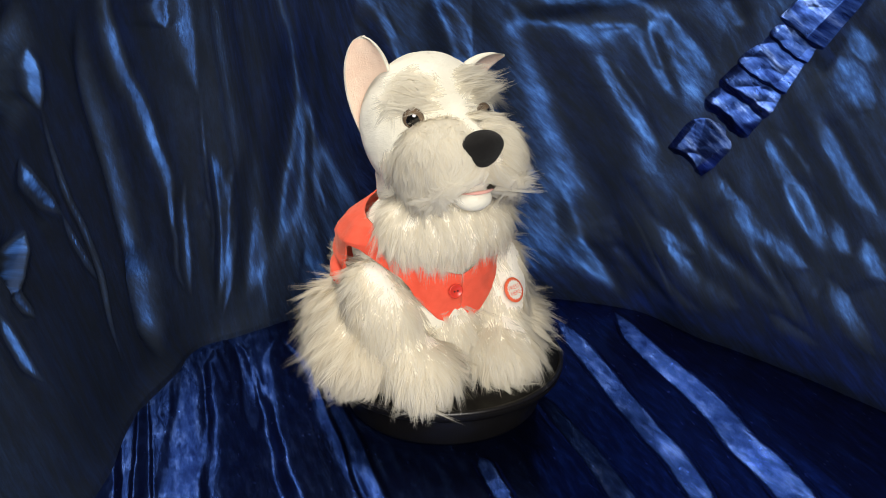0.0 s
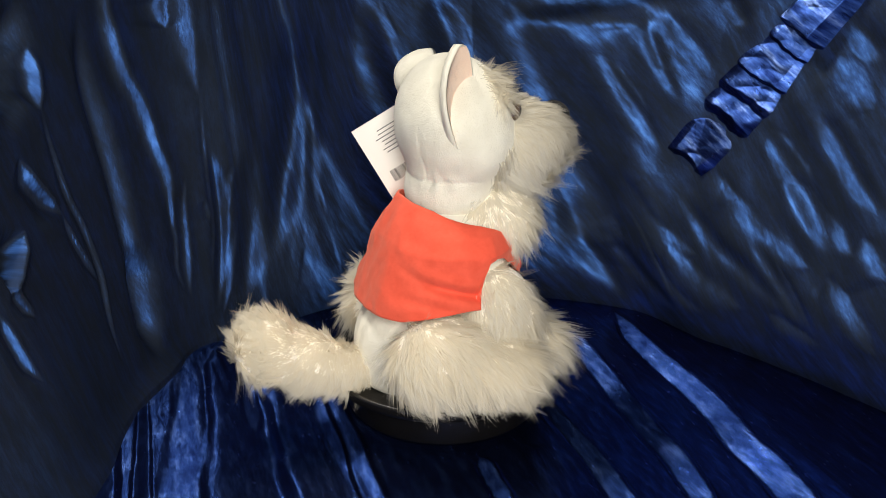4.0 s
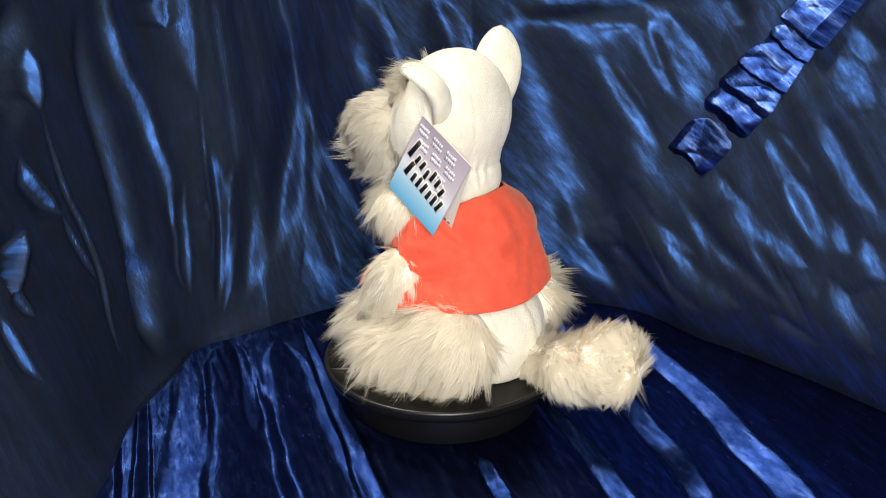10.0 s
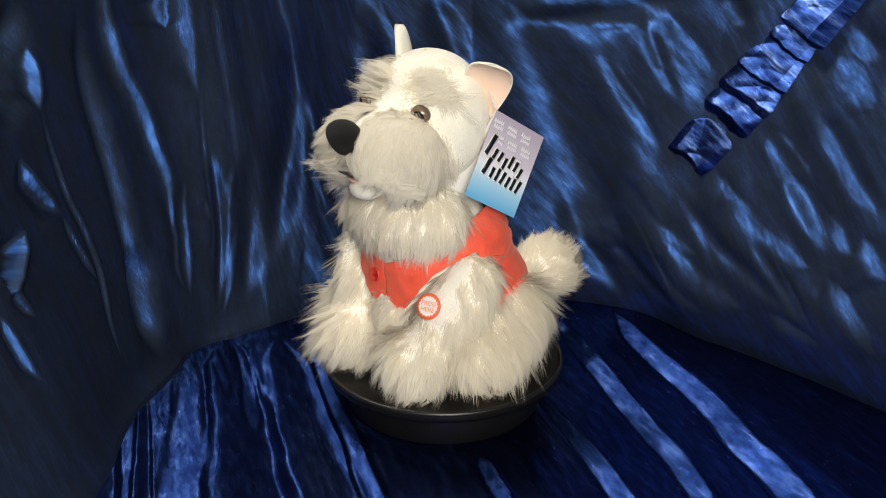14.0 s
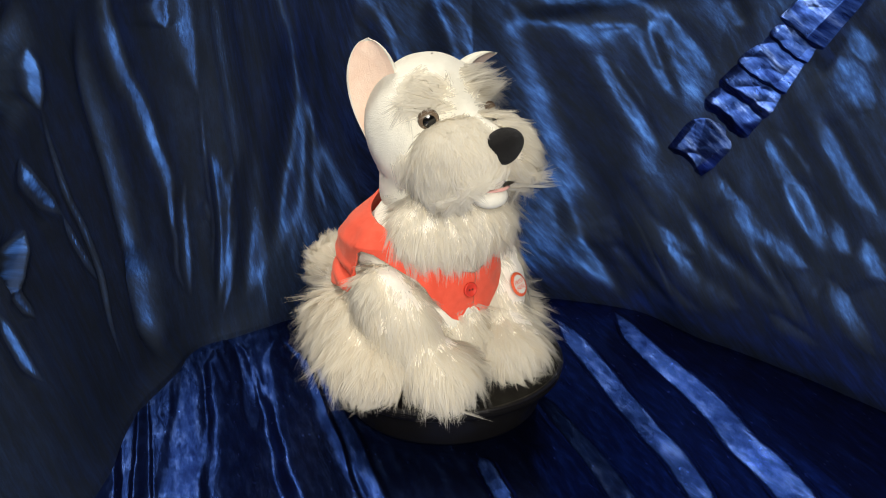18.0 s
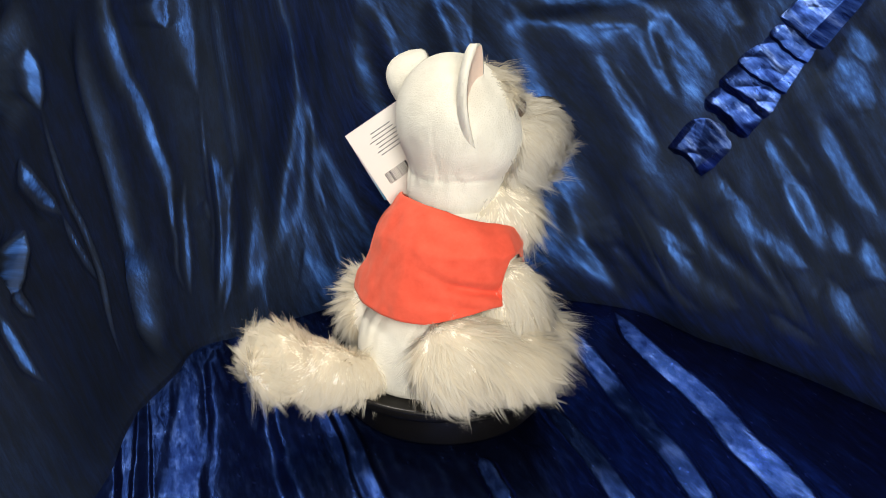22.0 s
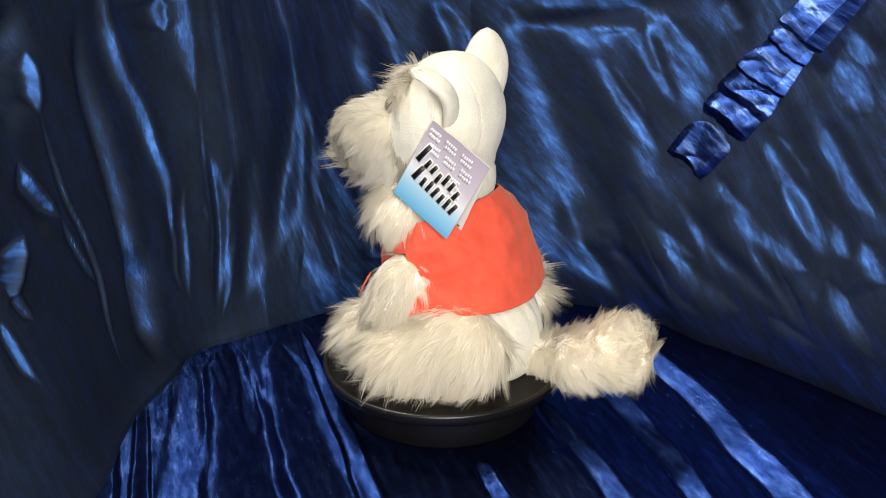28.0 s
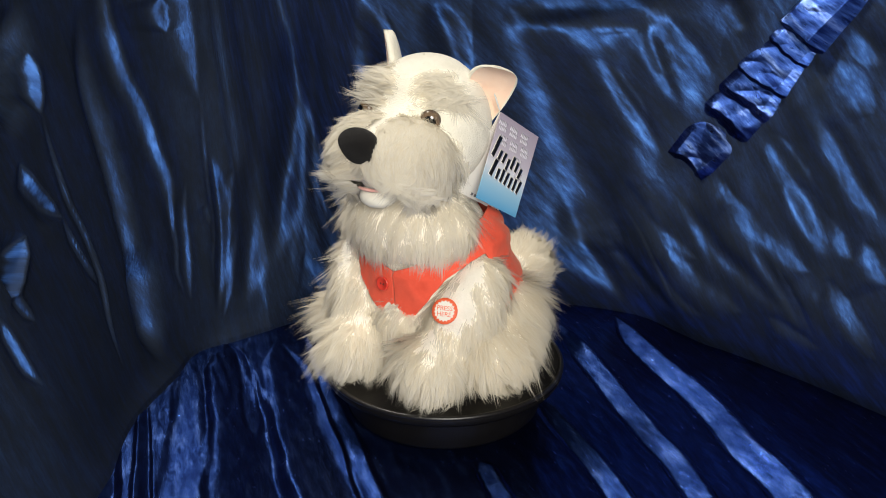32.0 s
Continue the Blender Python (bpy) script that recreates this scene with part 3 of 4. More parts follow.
def fold_up(u, v, height, folds, grooves=(), crisp=4, calm=0.0, ease=3.4, taper=3.0, lop=0.0, close=2):
    """Adds folds and grooves to a sheet's heights (u and v run evenly along its sides); the loose ripple calms down on them."""
    x = np.linspace(0, 9, 400)
    rise = np.concatenate([[0], np.cumsum(np.exp(-((x[1:] + x[:-1]) / 2 / 1.05) ** crisp) * np.diff(x))]) * np.exp(-(x / ease) ** close)
    quiet, add = np.zeros_like(height), np.zeros_like(height)
    for line, half, deep in grooves:
        found = along(line, u, v, 3 * half)
        if found:
            at, best, side, where, fade, l = found
            add[at] -= deep * np.exp(-(best / half / (0.5 + 0.5 * fade)) ** 2) * fade
    for line, w0, w1, m0, m1, crush in folds:
        found = along(line, u, v, 7.5 * max(w0, w1), taper)
        if not found:
            continue
        at, best, side, where, fade, l = found
        w, steep = (w0 + (w1 - w0) * where) * (0.04 + 0.96 * np.sqrt(fade)), (m0 + (m1 - m0) * where) * (0.72 + 0.28 * fade)
        off = side * best + w * (0.06 * np.sin(where * 13 + 90 * m0) + 0.04 * np.sin(where * 37 + 4e4 * w0)) * fade
        w = w * np.where(off > 0, 1 - lop, 1 + lop)
        n = np.abs(off) / w
        add[at] += steep * w * np.sign(off) * np.interp(n, x, rise)
        quiet[at] = np.maximum(quiet[at], np.exp(-(n / 1.5) ** 4) * fade)
        if crush:
            r = where * l
            crumple = ridges(r / 0.016 + 0.5 * off / 0.007, off / 0.0075, 3) + 0.5 * ridges(r / 0.007, off / 0.0045 + 7, 4)
            add[at] += crush * 0.0030 * crumple * np.exp(-0.5 * (n / 0.9) ** 4) * fade
    height *= 1 - calm * quiet
    height += add
    return height


def ripples(a, b, slope, across, long, seed):
    """Soft chance waves, drawn out along lines of the given slope (a per b); about 1 high."""
    q, r = a + slope * b, b - slope * a
    out = 0
    for k, (size, share) in enumerate(((1.0, 1.0), (0.45, 0.30), (0.22, 0.07))):
        out = out + share * chance(q / (across * size) + 9 * k, r / (long * size) + 5, seed + k)
    return out


def ruffle(parent, start, end, half):
    """A gathered band of the shining side in brightened colours, puckered across, that runs out into the cloth at its
    edges.
    """
    p, q = np.array(start), np.array(end)
    d = q - p
    l = np.linalg.norm(d)
    d = d / l
    t, w = np.linspace(-0.03, l + 0.012, 420), np.linspace(-1.15 * half, 1.15 * half, 130)
    a, b = np.meshgrid(t, w, indexing="ij")
    # pleat after pleat: a long facet, then a short steep drop
    knots, high = [], []
    for lo, hi, gap, steep in PLEATS:
        knots += [lo, hi - gap]
        sunk = -0.0025 if lo > 0.14 else 0.0
        high += [sunk, sunk + steep * (hi - gap - lo)]
    h = np.interp(a + 0.10 * b + 0.0016 * np.sin(b * 90 + a * 60) + 0.0004 * np.sin(b * 420 + a * 90), knots, high)
    h += 0.0016 * ridges(a / 0.016 + b / 0.02, b / 0.019, 6) + 0.00015 * ridges(a / 0.004, b / 0.008, 7)
    edge = half * np.interp(a, [-0.03, 0.04, 0.10, 0.16, l], [0.62, 0.8, 1.05, 1.0, 0.62]) * (1 + 0.03 * np.sin(a * 70) + 0.02 * np.sin(a * 171 + np.sign(b)))
    out = np.clip(1.20 - np.abs(b) / edge, -0.3, 0.5) / 0.5
    h = h * np.clip(out, 0, 1) + 0.0022 * np.clip(out, 0, 1) - 0.001 - 0.022 * np.clip(-out, 0, 1) - 0.030 * np.clip((a - l + 0.012 * np.cos(b * 60)) / 0.02, 0, 1)
    s, z = p[0] + d[0] * a - d[1] * b, p[1] + d[1] * a + d[0] * b
    base, n = hung(s.ravel(), z.ravel())
    return solid("ruffle", base + n * h.ravel()[:, None], grid_faces(len(t), len(w)), SATIN_BRIGHTENED, parent, "gathered blue satin ruffle, its shine brightened in the colour",
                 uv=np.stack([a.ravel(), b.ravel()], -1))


def hanging_cloth():
    u = np.linspace(0, RUN[-1], 1100)
    v = np.concatenate([np.arange(-0.030, 0.345, 0.0012), np.linspace(0.346, 0.41, 12)])
    a, b = np.meshgrid(u, v, indexing="ij")
    k = np.interp(a, [0.40, 0.52], [0.0, 0.88])
    h = 0.0042 * ripples(a, b, k, 0.040, 0.50, 31) * np.interp(a, [0.0, 0.4, 0.5, 0.7, 0.8], [0.55, 0.45, 0.30, 0.40, 0.7]) * np.clip((b + 0.02) / 0.07, 0.3, 1)
    fold_up(u, v, h, HUNG_FOLDS, HUNG_GROOVES, 2.5, calm=0.85, lop=0.5)
    # broad swags behind the toy
    q = np.linspace(0.30, 0.80, 500)
    dip = np.cumsum(np.interp(q, [0.395, 0.42, 0.478, 0.488, 0.494, 0.502, 0.594, 0.602, 0.606, 0.614, 0.705, 0.725, 0.74, 0.77, 0.79],
                              [0, -0.35, -0.55, -0.3, 0, 0.45, 0.55, 0.2, 0, -0.32, -0.32, 0, 0.45, 0.45, 0])) * (q[1] - q[0])
    h += np.interp(a + 0.55 * k * (b - 0.15), q, dip) * np.clip((b + 0.04) / 0.09, 0.3, 1)
    # the cloth lies flat below the ruffle
    d = np.subtract(GATHER[1], GATHER[0])
    d = d / np.linalg.norm(d)
    run, off = (a - GATHER[0][0]) * d[0] + (b - GATHER[0][1]) * d[1], (b - GATHER[0][1]) * d[0] - (a - GATHER[0][0]) * d[1]
    h *= 1 - np.exp(-(off / (1.35 * GATHER[2])) ** 4) * np.clip((0.235 - run) / 0.03, 0, 1)
    # a slack pouch at the top, and the foot of the cloth, rolled out at one side and tucked under at the other
    h -= 0.026 * np.exp(-((a - POUCH[0]) / 0.056) ** 4 - ((b - POUCH[1]) / 0.030) ** 4)
    h += 0.012 * np.clip(1 - b / 0.022, 0, 1) ** 2 * (0.5 + 0.4 * np.sin(a * 31 + 1.3 * np.sin(a * 19))) * np.interp(a, [0.36, 0.44], [1.0, 0.0])
    h -= 0.040 * np.clip(1 - b / 0.08, 0, 2) ** 2 * np.interp(a, [0.42, 0.56], [0.0, 1.0])
    p, n = hung(a.ravel(), b.ravel())
    p = p + n * h.ravel()[:, None]
    skew = 0.88 * np.where(a < 0.52, np.clip(a - 0.40, 0, 1) ** 2 / 0.24, a - 0.46).ravel()
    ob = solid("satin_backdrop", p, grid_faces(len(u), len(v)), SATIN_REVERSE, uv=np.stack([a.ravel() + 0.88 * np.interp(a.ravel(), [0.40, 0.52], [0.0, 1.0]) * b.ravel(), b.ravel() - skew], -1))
    ruffle(ob, *GATHER)
    return tagged(ob, "dark blue crushed satin cloth draped in folds behind the toy", "cloth")


def spread_cloth():
    u, v = np.concatenate([np.linspace(-0.62, -0.33, 60), np.linspace(-0.328, 0.42, 700), np.linspace(0.424, 0.75, 60)]), np.concatenate([np.linspace(-0.62, -0.25, 30), np.linspace(-0.249, 0.24, 400), np.linspace(0.245, 0.40, 20)])
    a, b = np.meshgrid(u, v, indexing="ij")
    h = 0.0016 * ripples(a, b, 0.30, 0.035, 0.25, 51)
    fold_up(u, v, h, SPREAD_FOLDS, crisp=8, calm=0.9, ease=1.45, taper=6.0, close=9)
    h *= 1 - np.exp(-((np.hypot(a, b) / 0.092) ** 6))
    h -= 0.004
    # the cloth falls away beyond the last fold
    h -= 0.022 * (1 - np.exp(-np.clip(a - 0.208 - 0.287 * (0.161 - b), 0, 1) / 0.11))
    p = np.stack([a, b, h], -1).reshape(-1, 3)
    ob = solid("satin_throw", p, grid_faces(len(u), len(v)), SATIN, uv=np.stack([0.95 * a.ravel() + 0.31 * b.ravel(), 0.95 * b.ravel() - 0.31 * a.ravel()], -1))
    return tagged(ob, "dark blue crushed satin cloth spread in long shining folds", "cloth")


def floor():
    v = np.array([(-2.2, -2.6, -0.03), (2.2, -2.6, -0.03), (2.2, 1.4, -0.03), (-2.2, 1.4, -0.03)])
    tagged(solid("floor", v, [(0, 1, 2, 3)], FLOOR, smooth=False), "dark plain surface below the cloths", "floor", kind="structure")


def room():
    """Unseen plain walls and a ceiling, added to close the room and keep reflections dim."""
    def slab_of(name, x0, y0, z0, x1, y1, z1, label, category):
        v = np.array([(x, y, z) for x in (x0, x1) for y in (y0, y1) for z in (z0, z1)])
        f = [(0, 1, 3, 2), (4, 6, 7, 5), (0, 4, 5, 1), (2, 3, 7, 6), (0, 2, 6, 4), (1, 5, 7, 3)]
        tagged(mend(solid(name, v, f, PLASTER, smooth=False)), label, category, kind="structure")
    slab_of("wall_north", -2.3, 1.4, -0.03, 2.3, 1.5, 2.3, "unseen plaster wall, added and darkened to dim reflections", "wall")
    slab_of("wall_south", -2.3, -2.7, -0.03, 2.3, -2.6, 2.3, "unseen plaster wall, added and darkened to dim reflections", "wall")
    slab_of("wall_west", -2.3, -2.6, -0.03, -2.2, 1.4, 2.3, "unseen plaster wall, added and darkened to dim reflections", "wall")
    slab_of("wall_east", 2.2, -2.6, -0.03, 2.3, 1.4, 2.3, "unseen plaster wall, added and darkened to dim reflections", "wall")
    slab_of("ceiling", -2.3, -2.7, 2.3, 2.3, 1.5, 2.4, "unseen ceiling, added and darkened to dim reflections", "ceiling")


hanging_cloth()
spread_cloth()
floor()
room()

# ------------------------------------------------------------------ the turntable
TOP = 0.040


def turntable():
    thing = tagged(new("turntable"), "low round black plastic turntable standing on the cloth", "turntable")
    v, f = lathe([(0.0, 0.0), (0.074, 0.0), (0.079, 0.001), (0.0815, 0.004), (0.0835, 0.026), (0.083, 0.030), (0.0, 0.030)])
    solid("base", v, f, BLACK, thing)
    v, f = lathe([(0.0, 0.0305), (0.088, 0.0305), (0.0965, 0.0315), (0.0990, 0.0335), (0.1, 0.0365), (0.0998, 0.0395), (0.0988, 0.0412),
                  (0.0975, 0.0414), (0.0962, 0.0405), (0.095, 0.0400), (0.05, 0.0399), (0.0, 0.0399)], 160)
    plate = solid("rotating_plate", v, f, BLACK, thing, "round black plate with a raised rim")
    v, f = lathe([(0.0984 + 0.0019 * math.cos(k * math.pi / 6), 0.0400 + 0.0019 * math.sin(k * math.pi / 6)) for k in range(13)], 160)
    solid("rim", v, f, BLACK_GLOSS, plate, "polished rounded rim")
    return plate


PLATE = turntable()

# ------------------------------------------------------------------ the toy dog; it faces -y in its own space
MID = -0.015
dog = tagged(new("plush_dog"), "white plush terrier toy sitting on a black turntable", "plush toy")
dog.location = (0, 0, TOP)


def flow(x=0.0, y=0.0, z=0.0, out=None, gain=1.0):
    """A way for fur to lie: one direction, and away from a point."""
    def comb(p):
        w = np.tile(np.array([x, y, z], float), (len(p), 1))
        if out is not None:
            d = p - np.array(out)
            w = w + gain * d / (np.linalg.norm(d, axis=1, keepdims=True) + 1e-6)
        return w
    return comb


def mirror(x):
    return 2 * MID - x


def groove(d, wide=0.0011, deep=0.0011):
    return -deep * np.exp(-(d / wide) ** 2)


def body():
    form = Form((MID, 0.012, 0.065), [((MID, 0.006, 0.105), (0.046, 0.038, 0.052), None), ((MID, 0.024, 0.022), (0.060, 0.056, 0.058), None),
                                      ((MID, -0.01, 0.06), (0.046, 0.042, 0.05), None),
                                      ((MID - 0.036, 0.002, 0.104), (0.025, 0.030, 0.025), None), ((MID + 0.034, 0.002, 0.098), (0.023, 0.030, 0.023), None)], 0.02)

    def seams(p):
        x = p[:, 0] - MID
        low = np.clip((0.085 - p[:, 2]) / 0.06, 0, 1) * (p[:, 1] > 0)
        puckers = 0.0007 * np.sin(x * 260 + 2 * np.sin(x * 90)) * low * np.clip(p[:, 2] / 0.05, 0, 1)
        return groove(x + 0.002, 0.0011, 0.0005) + groove(np.abs(x) - 0.034 + 0.1 * (p[:, 2] - 0.04), 0.0016, 0.0009) + puckers
    v, f = form.skin(200, 120, 0.0012, seams)
    v[:, 2] = np.maximum(v[:, 2], 0.0)
    return solid("body", v, f, WHITE_PLUSH, dog, "smooth white plush back and rump")


def chest():
    form = Form((MID, -0.026, 0.125), [((MID, -0.028, 0.128), (0.055, 0.038, 0.034), None)])
    return furry("chest_ruff", form, dog, 15000, 0.0185, flow(0, -0.25, -1.0), 21, "thick fluffy white chest ruff",
                 lift=0.30, loose=0.15, tint=0.06, keep=lambda p, n: (p[:, 1] < 0.004) & (p[:, 2] > 0.115 + 0.25 * np.clip(p[:, 1] + 0.015, 0, 1)))


PATCH = (0.0328, -0.0534, 0.0714)


def belly():
    form = Form((MID, -0.040, 0.036), [((MID, -0.040, 0.034), (0.024, 0.016, 0.034), None)])
    return furry("belly", form, dog, 5000, 0.020, flow(0, -0.3, -1.0), 25, "fluffy white belly between the forelegs", floor=0.0, lift=0.35, keep=lambda p, n: n[:, 1] < 0.2)


def foreleg(side, seed):
    m = (lambda x: x) if side > 0 else mirror
    form = Form((m(0.036), -0.038, 0.055), [((m(0.041), -0.013, 0.078), (0.020, 0.025, 0.026), (20, 0, 0)), ((m(0.032), -0.026, 0.055), (0.0255, 0.0255, 0.029), (35, 0, 0)),
                                            ((m(0.021), -0.055, 0.025), (0.027, 0.028, 0.023), None)], 0.016)
    return furry("foreleg", form, dog, 15000, lambda p: 0.025 - 0.007 * np.clip((p[:, 2] - 0.066) / 0.02, 0, 1), flow(0.25 * side, -0.45, -0.9, (m(0.036), -0.03, 0.07), 0.5), seed,
                 "fluffy white foreleg resting on the turntable", floor=0.0, lift=0.24, keep=lambda p, n: (p[:, 2] < np.minimum(0.105, 0.105 + 0.6 * (p[:, 1] + 0.013))) & (np.linalg.norm(p - np.array(PATCH) - np.array((0.003, 0.007, 0.006)), axis=1) > 0.0185))


def hind_leg(side, seed):
    m = (lambda x: x) if side > 0 else mirror
    form = Form((m(0.046), 0.015, 0.032), [((m(0.042), 0.030, 0.036), (0.030, 0.040, 0.034), None), ((m(0.052), -0.008, 0.026), (0.030, 0.036, 0.025), None)], 0.016)
    return furry("hind_leg", form, dog, 19000, 0.025, flow(0.55 * side, -0.35, -0.9), seed, "fluffy cream hind leg folded beside the body", floor=0.0, lift=0.35, tint=-0.15,
                 keep=lambda p, n: (n[:, 0] * side > -0.45) & (p[:, 2] < 0.076))


def tail():
    form = Form((-0.004, 0.130, 0.028), [((MID, 0.088, 0.012), (0.017, 0.026, 0.016), None), ((-0.007, 0.118, 0.020), (0.025, 0.026, 0.023), None),
                                         ((-0.002, 0.148, 0.035), (0.028, 0.026, 0.026), None)], 0.014)

    def brush(p):
        """Away from the tail's axis, and a little towards its tip."""
        d = p - np.array((-0.003, 0.0, 0.032))
        d[:, 1] = 0
        return d / (np.linalg.norm(d, axis=1, keepdims=True) + 1e-6) + np.array((0.0, 0.40, 0.10))

    return furry("tail", form, dog, 18000, lambda p: 0.0150 + 0.002 * np.clip((p[:, 1] - 0.150) / 0.018, 0, 1), brush, 61, "bushy cream tail sticking out behind", tint=-0.18, lift=0.5, flat=0.2, tipped=0.4)


def head():
    form = Form((MID, -0.004, 0.198), [((MID, 0.000, 0.203), (0.0515, 0.042, 0.050), None), ((MID, -0.012, 0.187), (0.049, 0.036, 0.035), None),
                                       ((MID, 0.002, 0.150), (0.039, 0.034, 0.026), None), ((MID, -0.048, 0.186), (0.030, 0.032, 0.026), None)], 0.016)
    def seams(p):
        x, z = np.abs(p[:, 0] - MID), p[:, 2]
        back = np.clip((p[:, 1] + 0.012) / 0.02, 0, 1)
        tucks = 0.0007 * np.sin(p[:, 0] * 420 + 3 * np.sin(p[:, 0] * 130)) * np.exp(-((z - 0.163) / 0.008) ** 2) * back
        return back * (groove(x - 0.026 + 2.2 * (z - 0.21) ** 2, 0.0011, 0.0005) + groove(z - 0.164 - 0.03 * x, 0.0018, 0.0011)) + tucks
    v, f = form.skin(200, 130, 0.0009, seams)
    skull = solid("head", v, f, WHITE_PLUSH, dog, "smooth white plush head")
    # muzzle, beard and brows
    snout = Form((MID, -0.055, 0.187), [((MID, -0.050, 0.188), (0.032, 0.034, 0.027), None), ((MID - 0.020, -0.065, 0.188), (0.019, 0.027, 0.024), None),
                                        ((MID + 0.020, -0.065, 0.188), (0.019, 0.027, 0.024), None),
                                        ((MID - 0.027, -0.044, 0.181), (0.019, 0.026, 0.026), None), ((MID + 0.027, -0.044, 0.181), (0.019, 0.026, 0.026), None)], 0.018)

    def muzzle_lay(p):
        side = np.sign(p[:, 0] - MID)
        off = np.clip(np.abs(p[:, 0] - MID) / 0.012, 0.2, 1)
        high = np.clip((p[:, 2] - 0.198) / 0.012, 0, 1)
        return np.stack([0.55 * side * off, -0.45 - 0.5 * high - 0.5 * np.clip((-0.070 - p[:, 1]) / 0.01, 0, 1), -0.9 + 1.1 * high + 0.4 * np.clip((-0.070 - p[:, 1]) / 0.01, 0, 1)], -1)

    def muzzle_tint(p):
        return 0.14 + 0.15 * np.clip((0.186 - p[:, 2]) / 0.014, 0, 1) + 0.14 * np.clip((p[:, 2] - 0.200) / 0.010, 0, 1)

    core = Form((MID, -0.052, 0.186), [((MID, -0.051, 0.191), (0.017, 0.035, 0.0225), None), ((MID, -0.061, 0.173), (0.0165, 0.0165, 0.013), None)], 0.012)
    v, f = core.skin(72, 48, 0.0004)
    solid("muzzle", v, f, WHITE_PLUSH, dog, "short-pile white bridge of the nose")
    pad = Form((MID, -0.050, 0.186), [((MID, -0.046, 0.187), (0.029, 0.030, 0.023), None), ((MID - 0.0205, -0.061, 0.186), (0.0150, 0.024, 0.020), None),
                                      ((MID + 0.0205, -0.061, 0.186), (0.0150, 0.024, 0.020), None)], 0.014)
    v, f = pad.skin(90, 60, 0.0004)
    solid("muzzle_padding", v, f, HIDE, dog, "cream fur backing of the muzzle")
    v, f, n, t = coats(snout, 24000, 71, lambda p: 0.011 + 0.010 * np.clip((0.195 - p[:, 2]) / 0.03, 0, 1), muzzle_lay, lift=0.30, loose=0.14, tint=muzzle_tint, tipped=0.6,
                       keep=lambda p, n: (p[:, 1] < -0.017) & ~((np.abs(p[:, 0] - MID) < 0.0150) & (p[:, 2] < 0.176)) & ~((np.abs(p[:, 0] - MID) < 0.0065) & (p[:, 2] > 0.200)) & ~((np.abs(p[:, 0] - MID) < 0.012) & (p[:, 1] < -0.078) & (p[:, 2] > 0.186) & (p[:, 2] < 0.206)))
    coat = solid("muzzle_fur", v, f, FUR, dog, "long white fur of the muzzle and beard", normals=n, tone=t)
    tagged(coat, kind="stuff")
    for side in (-1, 1):
        # cheeks, from below the eye down to the jaw
        def jowl(p, n, side=side):
            d = ((p[:, 0] - MID - side * 0.034) / 0.020) ** 2 + ((p[:, 2] - 0.180) / 0.024) ** 2 + ((p[:, 1] + 0.032) / 0.022) ** 2
            return (d < 1) & (np.abs(np.sin(p[:, 0] * 9e4 + p[:, 2] * 5e4)) > d ** 2)
        v, f, n, t = coats(form, 36000, 90 + side, 0.021, flow(0.45 * side, -0.30, -0.8), lift=0.26, loose=0.10, tint=0.15, tipped=0.5, keep=jowl)
        tagged(solid("cheek_fur", v, f, FUR, dog, "soft white cheek fur", normals=n, tone=t), kind="stuff")
        # the brow lies on the skull itself
        def patch(p, n, side=side):
            d = ((p[:, 0] - MID - side * 0.027) / 0.023) ** 2 + ((p[:, 2] - 0.231 - 0.2 * (p[:, 1] + 0.03)) / 0.020) ** 2 + ((p[:, 1] + 0.031) / 0.024) ** 2
            return (d < 1) & (p[:, 2] > 0.219) & (np.abs(np.sin(p[:, 0] * 9e4 + p[:, 2] * 5e4)) > d ** 1.5)
        v, f, n, t = coats(form, 50000, 80 + side, 0.025, flow(0.50 * side, -0.45, 0.34), lift=0.60, flat=0.3, loose=0.28, tint=0.25, tipped=0.8, keep=patch)
        tagged(solid("brow_fur", v, f, FUR, dog, "tousled white brow fur", normals=n, tone=t), kind="stuff")
    return skull


def eye(x, y, z, heading):
    """A glass eye: rim, brown iris and black pupil under one dome."""
    def dome(name, r, a0, a1, mat, parent, lift=0.0, label=""):
        a = np.linspace(0, 2 * np.pi, 40, endpoint=False)
        b = np.linspace(a0, a1, 12)
        a, b = np.meshgrid(a, b, indexing="ij")
        w = np.stack([np.sin(b) * np.cos(a), -np.cos(b) * 0.75 - lift, np.sin(b) * np.sin(a)], -1).reshape(-1, 3) * r
        return solid(name, w, grid_faces(40, 12, True), mat, parent, label)
    ob = dome("eye", 0.0078, 1.12, 1.75, RIM, dog, 0, "round brown glass eye with a black pupil")
    ob.matrix_basis = pose(x, y, z, 8, 0, heading)
    dome("iris", 0.00785, 0.62, 1.14, IRIS, ob)
    dome("pupil", 0.0080, 0.0, 0.64, PUPIL, ob)


def nose():
    form = Form((MID - 0.0035, -0.086, 0.199), [((MID - 0.0035, -0.086, 0.2015), (0.0160, 0.010, 0.0105), None), ((MID - 0.0035, -0.084, 0.195), (0.0115, 0.009, 0.0095), None)], 0.006)
    v, f = form.skin(48, 32)
    solid("nose", v, f, NOSE, dog, "large black flocked nose")


